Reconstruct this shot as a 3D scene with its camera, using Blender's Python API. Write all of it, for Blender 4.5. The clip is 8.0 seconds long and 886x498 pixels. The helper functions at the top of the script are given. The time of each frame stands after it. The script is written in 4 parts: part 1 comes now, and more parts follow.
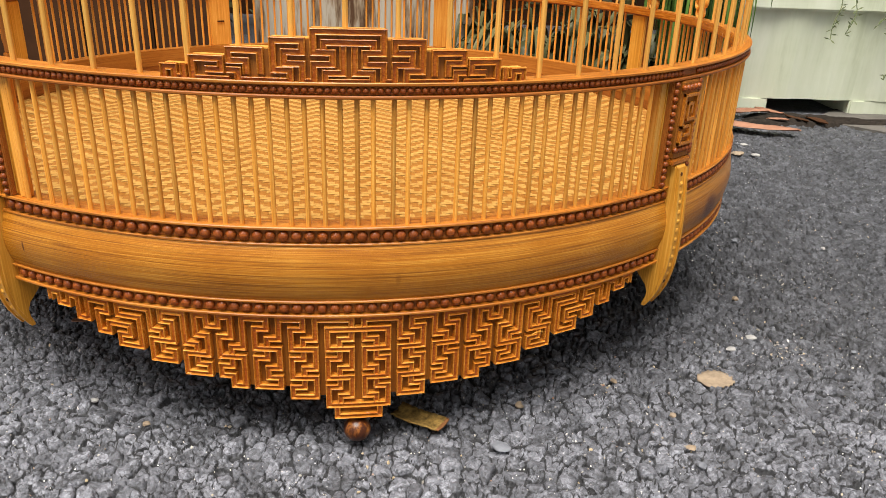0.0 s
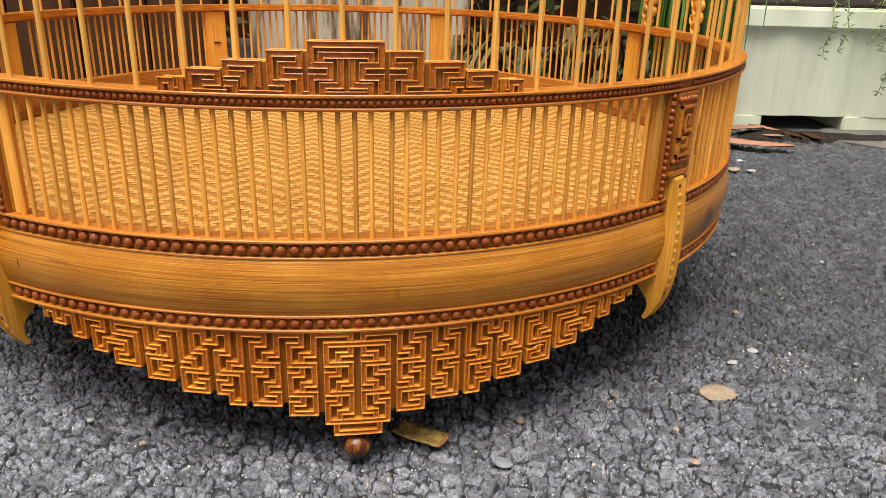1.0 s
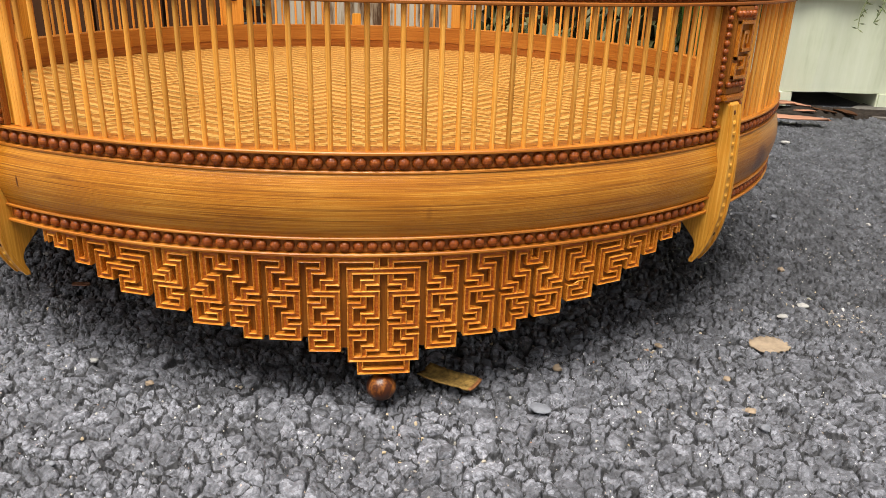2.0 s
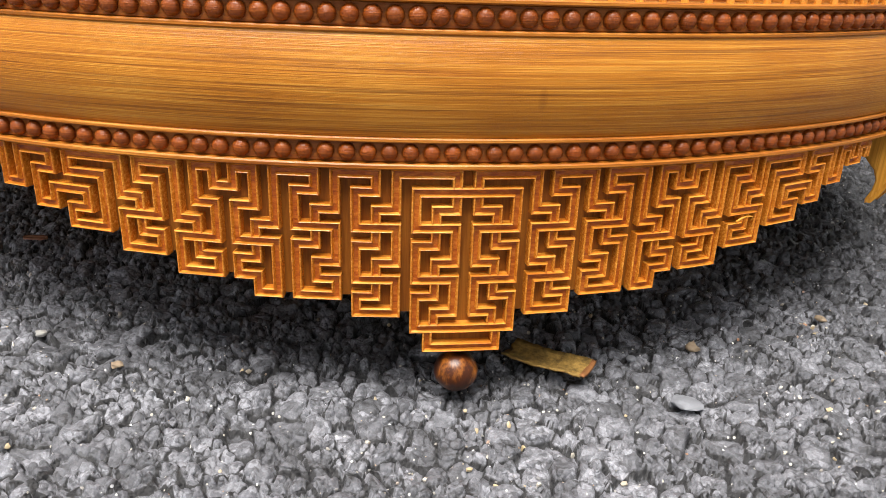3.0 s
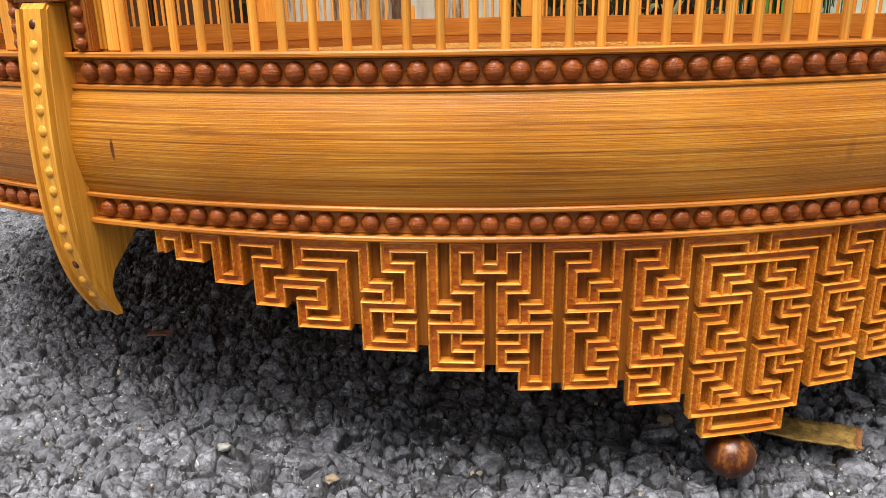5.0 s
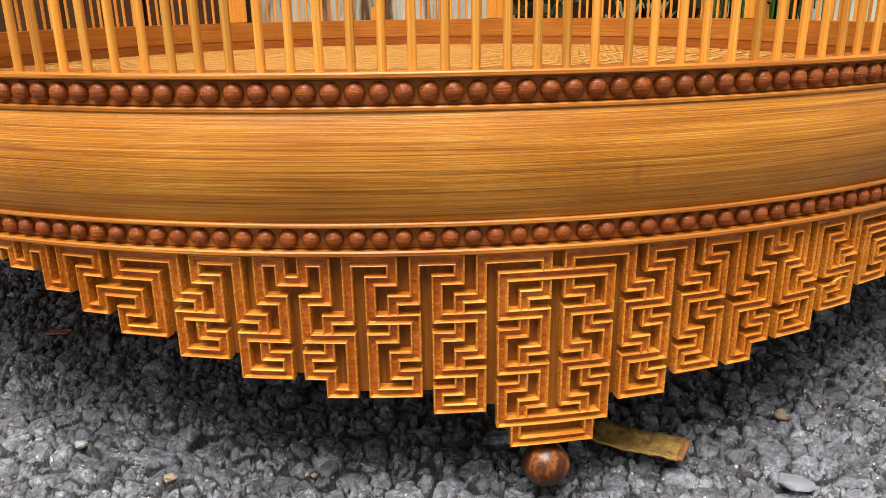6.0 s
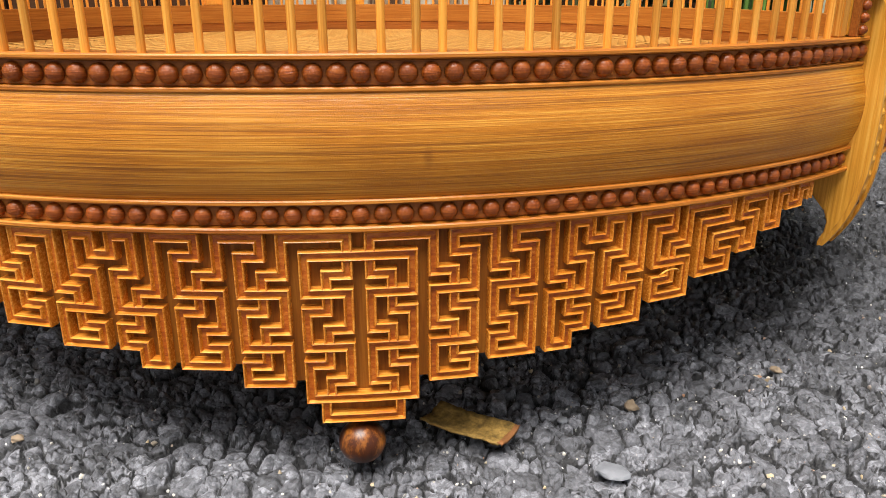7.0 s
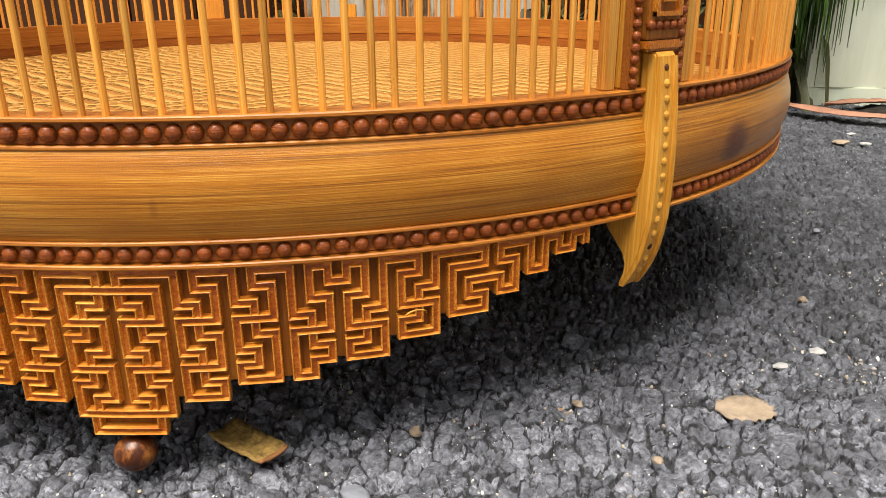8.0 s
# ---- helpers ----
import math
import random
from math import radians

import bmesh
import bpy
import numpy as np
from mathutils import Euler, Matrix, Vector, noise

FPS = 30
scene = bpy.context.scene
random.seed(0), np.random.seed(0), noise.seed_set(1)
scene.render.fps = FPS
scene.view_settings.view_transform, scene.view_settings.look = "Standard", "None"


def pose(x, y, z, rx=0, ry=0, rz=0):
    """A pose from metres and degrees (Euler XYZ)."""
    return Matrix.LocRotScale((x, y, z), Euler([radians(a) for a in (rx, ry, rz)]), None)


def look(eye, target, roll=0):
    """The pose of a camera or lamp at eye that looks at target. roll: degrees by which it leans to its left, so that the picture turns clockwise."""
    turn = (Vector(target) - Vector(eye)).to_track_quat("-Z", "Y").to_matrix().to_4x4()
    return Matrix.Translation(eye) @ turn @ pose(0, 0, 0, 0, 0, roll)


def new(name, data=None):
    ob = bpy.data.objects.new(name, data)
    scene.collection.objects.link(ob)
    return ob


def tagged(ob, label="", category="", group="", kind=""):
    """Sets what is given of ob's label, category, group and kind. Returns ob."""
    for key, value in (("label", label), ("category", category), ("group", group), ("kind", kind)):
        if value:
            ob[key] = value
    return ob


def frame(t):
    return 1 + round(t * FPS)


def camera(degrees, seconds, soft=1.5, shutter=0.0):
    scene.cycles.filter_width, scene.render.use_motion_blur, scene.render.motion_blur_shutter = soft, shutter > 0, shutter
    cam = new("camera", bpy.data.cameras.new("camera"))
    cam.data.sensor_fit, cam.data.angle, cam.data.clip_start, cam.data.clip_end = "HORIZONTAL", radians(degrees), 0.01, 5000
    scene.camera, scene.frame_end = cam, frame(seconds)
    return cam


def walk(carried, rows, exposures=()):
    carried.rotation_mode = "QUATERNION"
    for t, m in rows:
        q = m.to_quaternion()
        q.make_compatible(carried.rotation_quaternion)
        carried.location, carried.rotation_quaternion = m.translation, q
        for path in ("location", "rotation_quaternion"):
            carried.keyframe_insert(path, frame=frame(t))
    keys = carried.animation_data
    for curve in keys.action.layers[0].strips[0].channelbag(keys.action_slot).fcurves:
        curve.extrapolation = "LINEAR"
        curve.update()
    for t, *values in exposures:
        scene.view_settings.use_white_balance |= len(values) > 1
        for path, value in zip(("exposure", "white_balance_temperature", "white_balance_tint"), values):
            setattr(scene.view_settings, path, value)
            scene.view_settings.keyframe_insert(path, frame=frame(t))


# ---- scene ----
cam = camera(61.07, 8.0, 0.8)
# seconds, eye in metres, yaw, pitch, roll in degrees
ROWS = [
    (0.00, 0.0135, 0.0271, 0.2034, 1.52, -22.98, -2.00),
    (0.50, 0.0156, 0.0245, 0.2003, 1.15, -21.81, -1.65),
    (1.00, 0.0127, 0.0275, 0.1993, 1.08, -21.28, -1.57),
    (1.50, 0.0118, 0.0293, 0.1951, 1.49, -21.16, -1.63),
    (1.80, 0.0093, 0.0299, 0.1777, 1.54, -21.18, -1.38),
    (2.00, 0.0049, 0.0412, 0.1619, 2.10, -21.26, -1.78),
    (2.20, -0.0105, 0.0682, 0.1417, 2.56, -21.42, -2.05),
    (2.75, -0.0215, 0.1112, 0.1151, 2.80, -21.70, -1.85),
    (3.30, -0.0262, 0.1250, 0.1027, 1.30, -20.70, -1.98),
    (3.50, -0.0281, 0.1286, 0.1023, 1.18, -20.53, -1.57),
    (4.00, -0.0524, 0.1351, 0.1005, -0.37, -20.09, 0.08),
    (4.20, -0.0662, 0.1363, 0.0974, -0.75, -18.10, 0.80),
    (4.75, -0.0933, 0.1408, 0.1035, -1.60, -17.80, 1.15),
    (5.30, -0.0923, 0.1413, 0.1114, -1.48, -17.70, 0.94),
    (5.50, -0.0800, 0.1411, 0.1143, -1.11, -18.00, 0.93),
    (5.80, -0.0604, 0.1376, 0.1130, -0.52, -17.92, 1.03),
    (6.00, -0.0466, 0.1358, 0.1122, 0.08, -18.16, 0.77),
    (6.50, -0.0168, 0.1329, 0.1080, 1.72, -18.14, 0.52),
    (7.00, 0.0062, 0.1336, 0.1120, 3.49, -19.16, -0.01),
    (7.20, 0.0193, 0.1337, 0.1229, 4.65, -19.56, 0.18),
    (7.50, 0.0392, 0.1380, 0.1268, 7.08, -19.75, -0.06),
    (8.00, 0.0927, 0.1327, 0.1292, 10.12, -19.78, 0.38),
]
STOPS = [(0.0, 0.38), (1.5, 0.38), (2.2, 0.5), (3.5, 0.73), (4.2, 0.67), (5.5, 0.55), (6.5, 0.62), (7.0, 0.64), (7.5, 0.58), (8.0, 0.6)]
walk(cam, [(t, pose(x, y, z, 90 + pitch, roll, yaw)) for t, x, y, z, yaw, pitch, roll in ROWS], STOPS)

# ---- world and light ----
world = bpy.data.worlds.new("sky")
scene.world = world
world.use_nodes = True
wn, wl = world.node_tree.nodes, world.node_tree.links
sky = wn.new("ShaderNodeTexSky")
sky.sky_type, sky.sun_disc = "NISHITA", False
sky.sun_elevation, sky.sun_rotation = radians(72), radians(201)
sky.air_density, sky.dust_density = 1.0, 4.0
grey = wn.new("ShaderNodeHueSaturation")
grey.inputs["Saturation"].default_value = 0.08
wl.new(sky.outputs[0], grey.inputs["Color"])
wl.new(grey.outputs[0], wn["Background"].inputs[0])
wn["Background"].inputs[1].default_value = 0.1
sun = new("sun", bpy.data.lights.new("sun", "SUN"))
sun.data.energy, sun.data.angle, sun.data.color = 5.0, radians(42), (1.0, 0.95, 0.88)
sun.matrix_world = look((-0.40, -0.66, 3.6), (0, 0.4, 0))


# ---- materials ----
def nodes_of(name):
    m = bpy.data.materials.new(name)
    m.use_nodes = True
    return m, m.node_tree.nodes, m.node_tree.links, m.node_tree.nodes["Principled BSDF"]


def ramp(n, stops):
    r = n.new("ShaderNodeValToRGB")
    while len(r.color_ramp.elements) < len(stops):
        r.color_ramp.elements.new(0.5)
    for e, (at, c) in zip(r.color_ramp.elements, stops):
        e.position, e.color = at, (*c, 1)
    return r


def mathn(n, l, op, a, b=None):
    q = n.new("ShaderNodeMath")
    q.operation = op
    for k, v in enumerate((a, b)):
        if v is None:
            continue
        if isinstance(v, (int, float)):
            q.inputs[k].default_value = v
        else:
            l.new(v, q.inputs[k])
    return q.outputs[0]


def ring_coords(n, l, along, across):
    """Object coordinates unrolled about z: metres along the ring and up, stretched."""
    tc = n.new("ShaderNodeTexCoord")
    sx = n.new("ShaderNodeSeparateXYZ")
    l.new(tc.outputs["Object"], sx.inputs[0])
    ang = mathn(n, l, "ARCTAN2", sx.outputs[0], mathn(n, l, "MULTIPLY", sx.outputs[1], -1.0))
    rad = n.new("ShaderNodeVectorMath")
    rad.operation = "LENGTH"
    flat = n.new("ShaderNodeCombineXYZ")
    l.new(sx.outputs[0], flat.inputs[0]), l.new(sx.outputs[1], flat.inputs[1])
    l.new(flat.outputs[0], rad.inputs[0])
    c = n.new("ShaderNodeCombineXYZ")
    l.new(mathn(n, l, "MULTIPLY", ang, 0.25 * along), c.inputs[0])
    l.new(mathn(n, l, "MULTIPLY", rad.outputs["Value"], across), c.inputs[1])
    l.new(mathn(n, l, "MULTIPLY", sx.outputs[2], across), c.inputs[2])
    return c.outputs[0], ang, sx.outputs[2]


def straight_coords(n, l, sx, sy, sz, jitter=True):
    tc = n.new("ShaderNodeTexCoord")
    mp = n.new("ShaderNodeMapping")
    mp.inputs["Scale"].default_value = (sx, sy, sz)
    l.new(tc.outputs["Object"], mp.inputs[0])
    if jitter:
        info = n.new("ShaderNodeObjectInfo")
        c = n.new("ShaderNodeCombineXYZ")
        for k in range(3):
            l.new(mathn(n, l, "MULTIPLY", info.outputs["Random"], 7.0 + 13 * k), c.inputs[k])
        l.new(c.outputs[0], mp.inputs["Location"])
    return mp.outputs[0]


def noise_tex(n, l, vec, scale, detail=4.0, rough=0.6):
    t = n.new("ShaderNodeTexNoise")
    t.inputs["Scale"].default_value, t.inputs["Detail"].default_value, t.inputs["Roughness"].default_value = scale, detail, rough
    if vec is not None:
        l.new(vec, t.inputs["Vector"])
    return t.outputs["Fac"]


def mixc(n, l, fac, a, b, kind="MIX"):
    q = n.new("ShaderNodeMix")
    q.data_type, q.blend_type = "RGBA", kind
    for sock, v in ((q.inputs[0], fac), (q.inputs[6], a), (q.inputs[7], b)):
        if isinstance(v, (int, float)):
            sock.default_value = v
        elif isinstance(v, tuple):
            sock.default_value = (*v, 1)
        else:
            l.new(v, sock)
    return q.outputs[2]


def bumped(n, l, bsdf, height, strength, distance):
    b = n.new("ShaderNodeBump")
    b.inputs["Strength"].default_value, b.inputs["Distance"].default_value = strength, distance
    l.new(height, b.inputs["Height"])
    l.new(b.outputs[0], bsdf.inputs["Normal"])


def wood(name, dark, mid, light, coords="ring", fine=900.0, along=14.0, rough=0.38, coat=0.25, bump=0.25, vary=0.25, streak=0.0):
    """Varnished wood or bamboo with long fibres; coords: ring (round the cage), up (along z)."""
    m, n, l, b = nodes_of(name)
    if coords == "ring":
        v, _, _ = ring_coords(n, l, along, fine)
    else:
        v = straight_coords(n, l, fine, fine, along)
    f1 = noise_tex(n, l, v, 1.0, 5, 0.7)
    tc = n.new("ShaderNodeTexCoord")
    f2 = noise_tex(n, l, tc.outputs["Object"], 28.0, 3, 0.5)
    cr = ramp(n, [(0.32, dark), (0.5, mid), (0.69, light)])
    l.new(mathn(n, l, "ADD", mathn(n, l, "MULTIPLY", f1, 0.75), mathn(n, l, "MULTIPLY", f2, 0.25)), cr.inputs[0])
    info = n.new("ShaderNodeObjectInfo")
    hs = n.new("ShaderNodeHueSaturation")
    l.new(cr.outputs[0], hs.inputs["Color"])
    l.new(mathn(n, l, "ADD", mathn(n, l, "MULTIPLY", info.outputs["Random"], vary), 1.0 - vary / 2), hs.inputs["Value"])
    skin = hs.outputs[0]
    if streak:
        v2, _, _ = ring_coords(n, l, along * 0.8, fine * 0.42)
        fib = noise_tex(n, l, v2, 1.0, 3, 0.65)
        thin = ramp(n, [(0.36, (1.0, 1.0, 1.0)), (0.47, (0.0, 0.0, 0.0))])
        l.new(fib, thin.inputs[0])
        skin = mixc(n, l, mathn(n, l, "MULTIPLY", thin.outputs[0], streak), skin, tuple(c * 0.55 for c in dark))
    l.new(skin, b.inputs["Base Color"])
    b.inputs["Roughness"].default_value = rough
    l.new(mathn(n, l, "ADD", mathn(n, l, "MULTIPLY", f2, 0.25), rough - 0.12), b.inputs["Roughness"])
    b.inputs["Specular IOR Level"].default_value = 0.22
    b.inputs["Coat Weight"].default_value, b.inputs["Coat Roughness"].default_value = coat, 0.25
    if bump:
        bumped(n, l, b, f1, bump, 0.0006)
    return m


BAND = wood("varnished bamboo band", (0.26, 0.072, 0.005), (0.435, 0.156, 0.011), (0.66, 0.325, 0.05), "ring", 3400, 18.0, 0.32, 0.3, 0.35, 0.0, 0.6)
STRIP = wood("bamboo strip", (0.24, 0.060, 0.005), (0.46, 0.150, 0.016), (0.68, 0.30, 0.05), "ring", 1800, 26.0, 0.36, 0.25, 0.3, 0.0, 0.5)
LINING = wood("brown bamboo lining", (0.23, 0.068, 0.007), (0.37, 0.128, 0.016), (0.52, 0.22, 0.037), "ring", 1500, 20.0, 0.5, 0.1, 0.3, 0.0)
CHANNEL = wood("dark moulding", (0.17, 0.042, 0.005), (0.30, 0.088, 0.012), (0.44, 0.155, 0.024), "ring", 1600, 40.0, 0.45, 0.1, 0.3, 0.0)
BEAD = wood("turned hardwood bead", (0.11, 0.020, 0.002), (0.235, 0.049, 0.005), (0.40, 0.11, 0.013), "up", 140, 3200.0, 0.30, 0.3, 0.5, 0.35)
WIRE = wood("bamboo wire", (0.47, 0.160, 0.015), (0.68, 0.285, 0.040), (0.84, 0.45, 0.098), "up", 1800, 25.0, 0.42, 0.15, 0.0, 0.55)
# WIRE's bamboo made paler: stronger light on the tall rods, put into colour
TALL_LIT = wood("bamboo rod painted lit", (0.52, 0.215, 0.030), (0.69, 0.345, 0.066), (0.83, 0.50, 0.13), "up", 1800, 25.0, 0.5, 0.06, 0.0, 0.25)
LEG = wood("pale bamboo leg", (0.38, 0.135, 0.010), (0.62, 0.275, 0.030), (0.78, 0.43, 0.08), "up", 1100, 18.0, 0.40, 0.2, 0.3, 0.1)
LEGBEAD = wood("pale bamboo bead", (0.38, 0.145, 0.012), (0.62, 0.285, 0.034), (0.78, 0.43, 0.08), "up", 300, 1500.0, 0.42, 0.15, 0.2, 0.25)
FRET = wood("carved fret bar", (0.31, 0.070, 0.005), (0.57, 0.192, 0.018), (0.86, 0.43, 0.080), "ring", 1500, 40.0, 0.22, 0.5, 0.3, 0.0)
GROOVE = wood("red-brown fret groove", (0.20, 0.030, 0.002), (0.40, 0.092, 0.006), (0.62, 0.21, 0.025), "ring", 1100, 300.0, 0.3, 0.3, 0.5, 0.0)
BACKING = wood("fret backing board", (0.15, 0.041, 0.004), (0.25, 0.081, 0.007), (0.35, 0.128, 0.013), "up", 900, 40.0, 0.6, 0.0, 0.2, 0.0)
CARVED = wood("brown carved wood", (0.22, 0.050, 0.004), (0.43, 0.130, 0.011), (0.72, 0.30, 0.042), "ring", 900, 60.0, 0.24, 0.4, 0.2, 0.0)
CARVEDBACK = wood("dark carved ground", (0.15, 0.045, 0.005), (0.29, 0.095, 0.012), (0.42, 0.16, 0.025), "up", 900, 60.0, 0.5, 0.05, 0.2, 0.0)
BALL = wood("dark turned foot", (0.014, 0.004, 0.002), (0.058, 0.014, 0.003), (0.44, 0.15, 0.02), "up", 170, 70.0, 0.34, 0.3, 0.15, 0.0)
MAT = wood("pale mat strip", (0.33, 0.148, 0.028), (0.42, 0.218, 0.049), (0.53, 0.318, 0.088), "up", 700, 700.0, 0.5, 0.05, 0.2, 0.0)
MATDARK = wood("orange mat strip", (0.21, 0.072, 0.008), (0.29, 0.112, 0.015), (0.37, 0.158, 0.026), "up", 700, 700.0, 0.5, 0.05, 0.2, 0.0)


def asphalt():
    """Crushed stones of two sizes in black binder, dusty and slightly polished."""
    m, n, l, b = nodes_of("weathered asphalt")
    tc = n.new("ShaderNodeTexCoord")
    o = tc.outputs["Object"]
    big = noise_tex(n, l, o, 7.0, 3, 0.5)
    fine = noise_tex(n, l, o, 1500.0, 4, 0.8)
    mid = noise_tex(n, l, o, 330.0, 4, 0.65)

    def warped(scale, amount):
        wob = n.new("ShaderNodeTexNoise")
        wob.inputs["Scale"].default_value, wob.inputs["Detail"].default_value = scale, 3.0
        l.new(o, wob.inputs["Vector"])
        shift = n.new("ShaderNodeVectorMath")
        shift.operation = "MULTIPLY_ADD"
        shift.inputs[1].default_value = (amount, amount, amount)
        l.new(wob.outputs["Color"], shift.inputs[0]), l.new(o, shift.inputs[2])
        return shift.outputs[0]

    def cells(scale, feature, vec):
        v = n.new("ShaderNodeTexVoronoi")
        v.feature = feature
        v.inputs["Scale"].default_value = scale
        l.new(vec, v.inputs["Vector"])
        return v

    def step(value, lo, hi):
        r = n.new("ShaderNodeMapRange")
        r.interpolation_type = "SMOOTHSTEP"
        r.inputs["From Min"].default_value, r.inputs["From Max"].default_value = lo, hi
        l.new(value, r.inputs[0])
        return r.outputs[0]

    def split(colour):
        q = n.new("ShaderNodeSeparateColor")
        l.new(colour, q.inputs[0])
        return q.outputs
    w1, w2 = warped(170.0, 0.0075), warped(330.0, 0.004)
    c1 = split(cells(138.0, "F1", w1).outputs["Color"])
    body_ = n.new("ShaderNodeAttribute")
    body_.attribute_name = "stone"
    e2, c2 = cells(290.0, "DISTANCE_TO_EDGE", w2), split(cells(290.0, "F1", w2).outputs["Color"])
    rag = mathn(n, l, "MULTIPLY", mathn(n, l, "SUBTRACT", noise_tex(n, l, o, 420.0, 3, 0.6), 0.5), 0.24)
    s1 = step(mathn(n, l, "ADD", body_.outputs["Fac"], rag), 0.22, 0.56)
    s2 = step(mathn(n, l, "ADD", e2.outputs["Distance"], rag), -0.10, 0.13)
    crushed = mathn(n, l, "MULTIPLY", mathn(n, l, "GREATER_THAN", c1[1], 0.62), 0.6)
    small = mathn(n, l, "SUBTRACT", 1.0, mathn(n, l, "MULTIPLY", crushed, mathn(n, l, "SUBTRACT", 1.0, s2)))
    solid = mathn(n, l, "MULTIPLY", s1, small)
    shade_ = mathn(n, l, "ADD", mathn(n, l, "MULTIPLY", c1[0], 0.26), mathn(n, l, "ADD", mathn(n, l, "MULTIPLY", mathn(n, l, "MULTIPLY", crushed, c2[0]), 0.14), 0.39))
    grain_ = cells(760.0, "F1", warped(300.0, 0.0006))
    fleck = split(grain_.outputs["Color"])[0]
    grainy = mathn(n, l, "SUBTRACT", mathn(n, l, "ADD", mathn(n, l, "MULTIPLY", fine, 1.0), mathn(n, l, "ADD", mathn(n, l, "MULTIPLY", mid, 0.6), mathn(n, l, "MULTIPLY", fleck, 0.40))), 0.06)
    tone = mathn(n, l, "MULTIPLY", mathn(n, l, "MULTIPLY", mathn(n, l, "ADD", mathn(n, l, "MULTIPLY", solid, 0.90), 0.10), shade_), grainy)
    cr = ramp(n, [(0.0, (0.010, 0.010, 0.012)), (0.24, (0.028, 0.028, 0.030)), (0.52, (0.135, 0.138, 0.156)), (1.0, (0.47, 0.48, 0.53))])
    l.new(tone, cr.inputs[0])
    tint = n.new("ShaderNodeHueSaturation")
    l.new(cr.outputs[0], tint.inputs["Color"])
    # shade painted into the colour: asphalt darkened in a ragged round towards the planter
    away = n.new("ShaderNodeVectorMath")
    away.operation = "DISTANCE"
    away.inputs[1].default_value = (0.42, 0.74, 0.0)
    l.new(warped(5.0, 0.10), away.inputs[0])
    far_shade = mathn(n, l, "ADD", mathn(n, l, "MULTIPLY", step(away.outputs["Value"], 0.28, 0.50), 0.60), 0.40)
    l.new(mathn(n, l, "MULTIPLY", far_shade, mathn(n, l, "ADD", mathn(n, l, "MULTIPLY", big, 0.6), 0.72)), tint.inputs["Value"])
    grain = cells(560.0, "F1", o)
    sep = split(grain.outputs["Color"])
    speck = mathn(n, l, "MULTIPLY", mathn(n, l, "GREATER_THAN", sep[0], 0.84), mathn(n, l, "LESS_THAN", grain.outputs["Distance"], mathn(n, l, "ADD", mathn(n, l, "MULTIPLY", sep[2], 0.15), 0.08)))
    tone_c = ramp(n, [(0.0, (0.72, 0.72, 0.70)), (0.5, (0.48, 0.45, 0.38)), (0.8, (0.62, 0.63, 0.66)), (1.0, (0.34, 0.23, 0.13))])
    l.new(sep[1], tone_c.inputs[0])
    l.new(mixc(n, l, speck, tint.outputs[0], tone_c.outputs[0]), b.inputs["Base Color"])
    l.new(mathn(n, l, "ADD", mathn(n, l, "MULTIPLY", mid, 0.3), 0.34), b.inputs["Roughness"])
    b.inputs["Specular IOR Level"].default_value = 0.5
    lump = mathn(n, l, "MULTIPLY", small, 0.35)
    crumb = cells(760.0, "F1", warped(300.0, 0.0006))
    lump = mathn(n, l, "SUBTRACT", lump, mathn(n, l, "MULTIPLY", crumb.outputs["Distance"], 0.30))
    h = mathn(n, l, "ADD", mathn(n, l, "ADD", mathn(n, l, "MULTIPLY", fine, 0.30), mathn(n, l, "MULTIPLY", mid, 0.25)), mathn(n, l, "ADD", lump, mathn(n, l, "MULTIPLY", speck, 0.3)))
    bumped(n, l, b, h, 1.0, 0.0015)
    return m


def plain(name, col, rough=0.6, spread=0.25, scale=60.0, bump=0.2, dist=0.001):
    m, n, l, b = nodes_of(name)
    tc = n.new("ShaderNodeTexCoord")
    f = noise_tex(n, l, tc.outputs["Object"], scale, 5, 0.65)
    cr = ramp(n, [(0.25, tuple(c * (1 - spread) for c in col)), (0.75, tuple(min(1.0, c * (1 + spread)) for c in col))])
    l.new(f, cr.inputs[0])
    l.new(cr.outputs[0], b.inputs["Base Color"])
    b.inputs["Roughness"].default_value = rough
    b.inputs["Specular IOR Level"].default_value = 0.2
    bumped(n, l, b, f, bump, dist)
    return m


def stained_white():
    m, n, l, b = nodes_of("weathered white plastic")
    v = straight_coords(n, l, 26.0, 26.0, 3.0, False)
    f = noise_tex(n, l, v, 1.0, 5, 0.7)
    tc = n.new("ShaderNodeTexCoord")
    g = noise_tex(n, l, tc.outputs["Object"], 14.0, 4, 0.6)
    cr = ramp(n, [(0.30, (0.48, 0.52, 0.34)), (0.46, (0.66, 0.70, 0.52)), (0.65, (0.76, 0.79, 0.63))])
    l.new(mathn(n, l, "ADD", mathn(n, l, "MULTIPLY", f, 0.7), mathn(n, l, "MULTIPLY", g, 0.3)), cr.inputs[0])
    l.new(cr.outputs[0], b.inputs["Base Color"])
    b.inputs["Roughness"].default_value = 0.5
    bumped(n, l, b, g, 0.1, 0.002)
    return m


def leafy(name, dark, light):
    m, n, l, b = nodes_of(name)
    geo = n.new("ShaderNodeNewGeometry")
    cr = ramp(n, [(0.0, dark), (1.0, light)])
    l.new(geo.outputs["Random Per Island"], cr.inputs[0])
    l.new(cr.outputs[0], b.inputs["Base Color"])
    b.inputs["Roughness"].default_value = 0.5
    b.inputs["Specular IOR Level"].default_value = 0.25
    return m


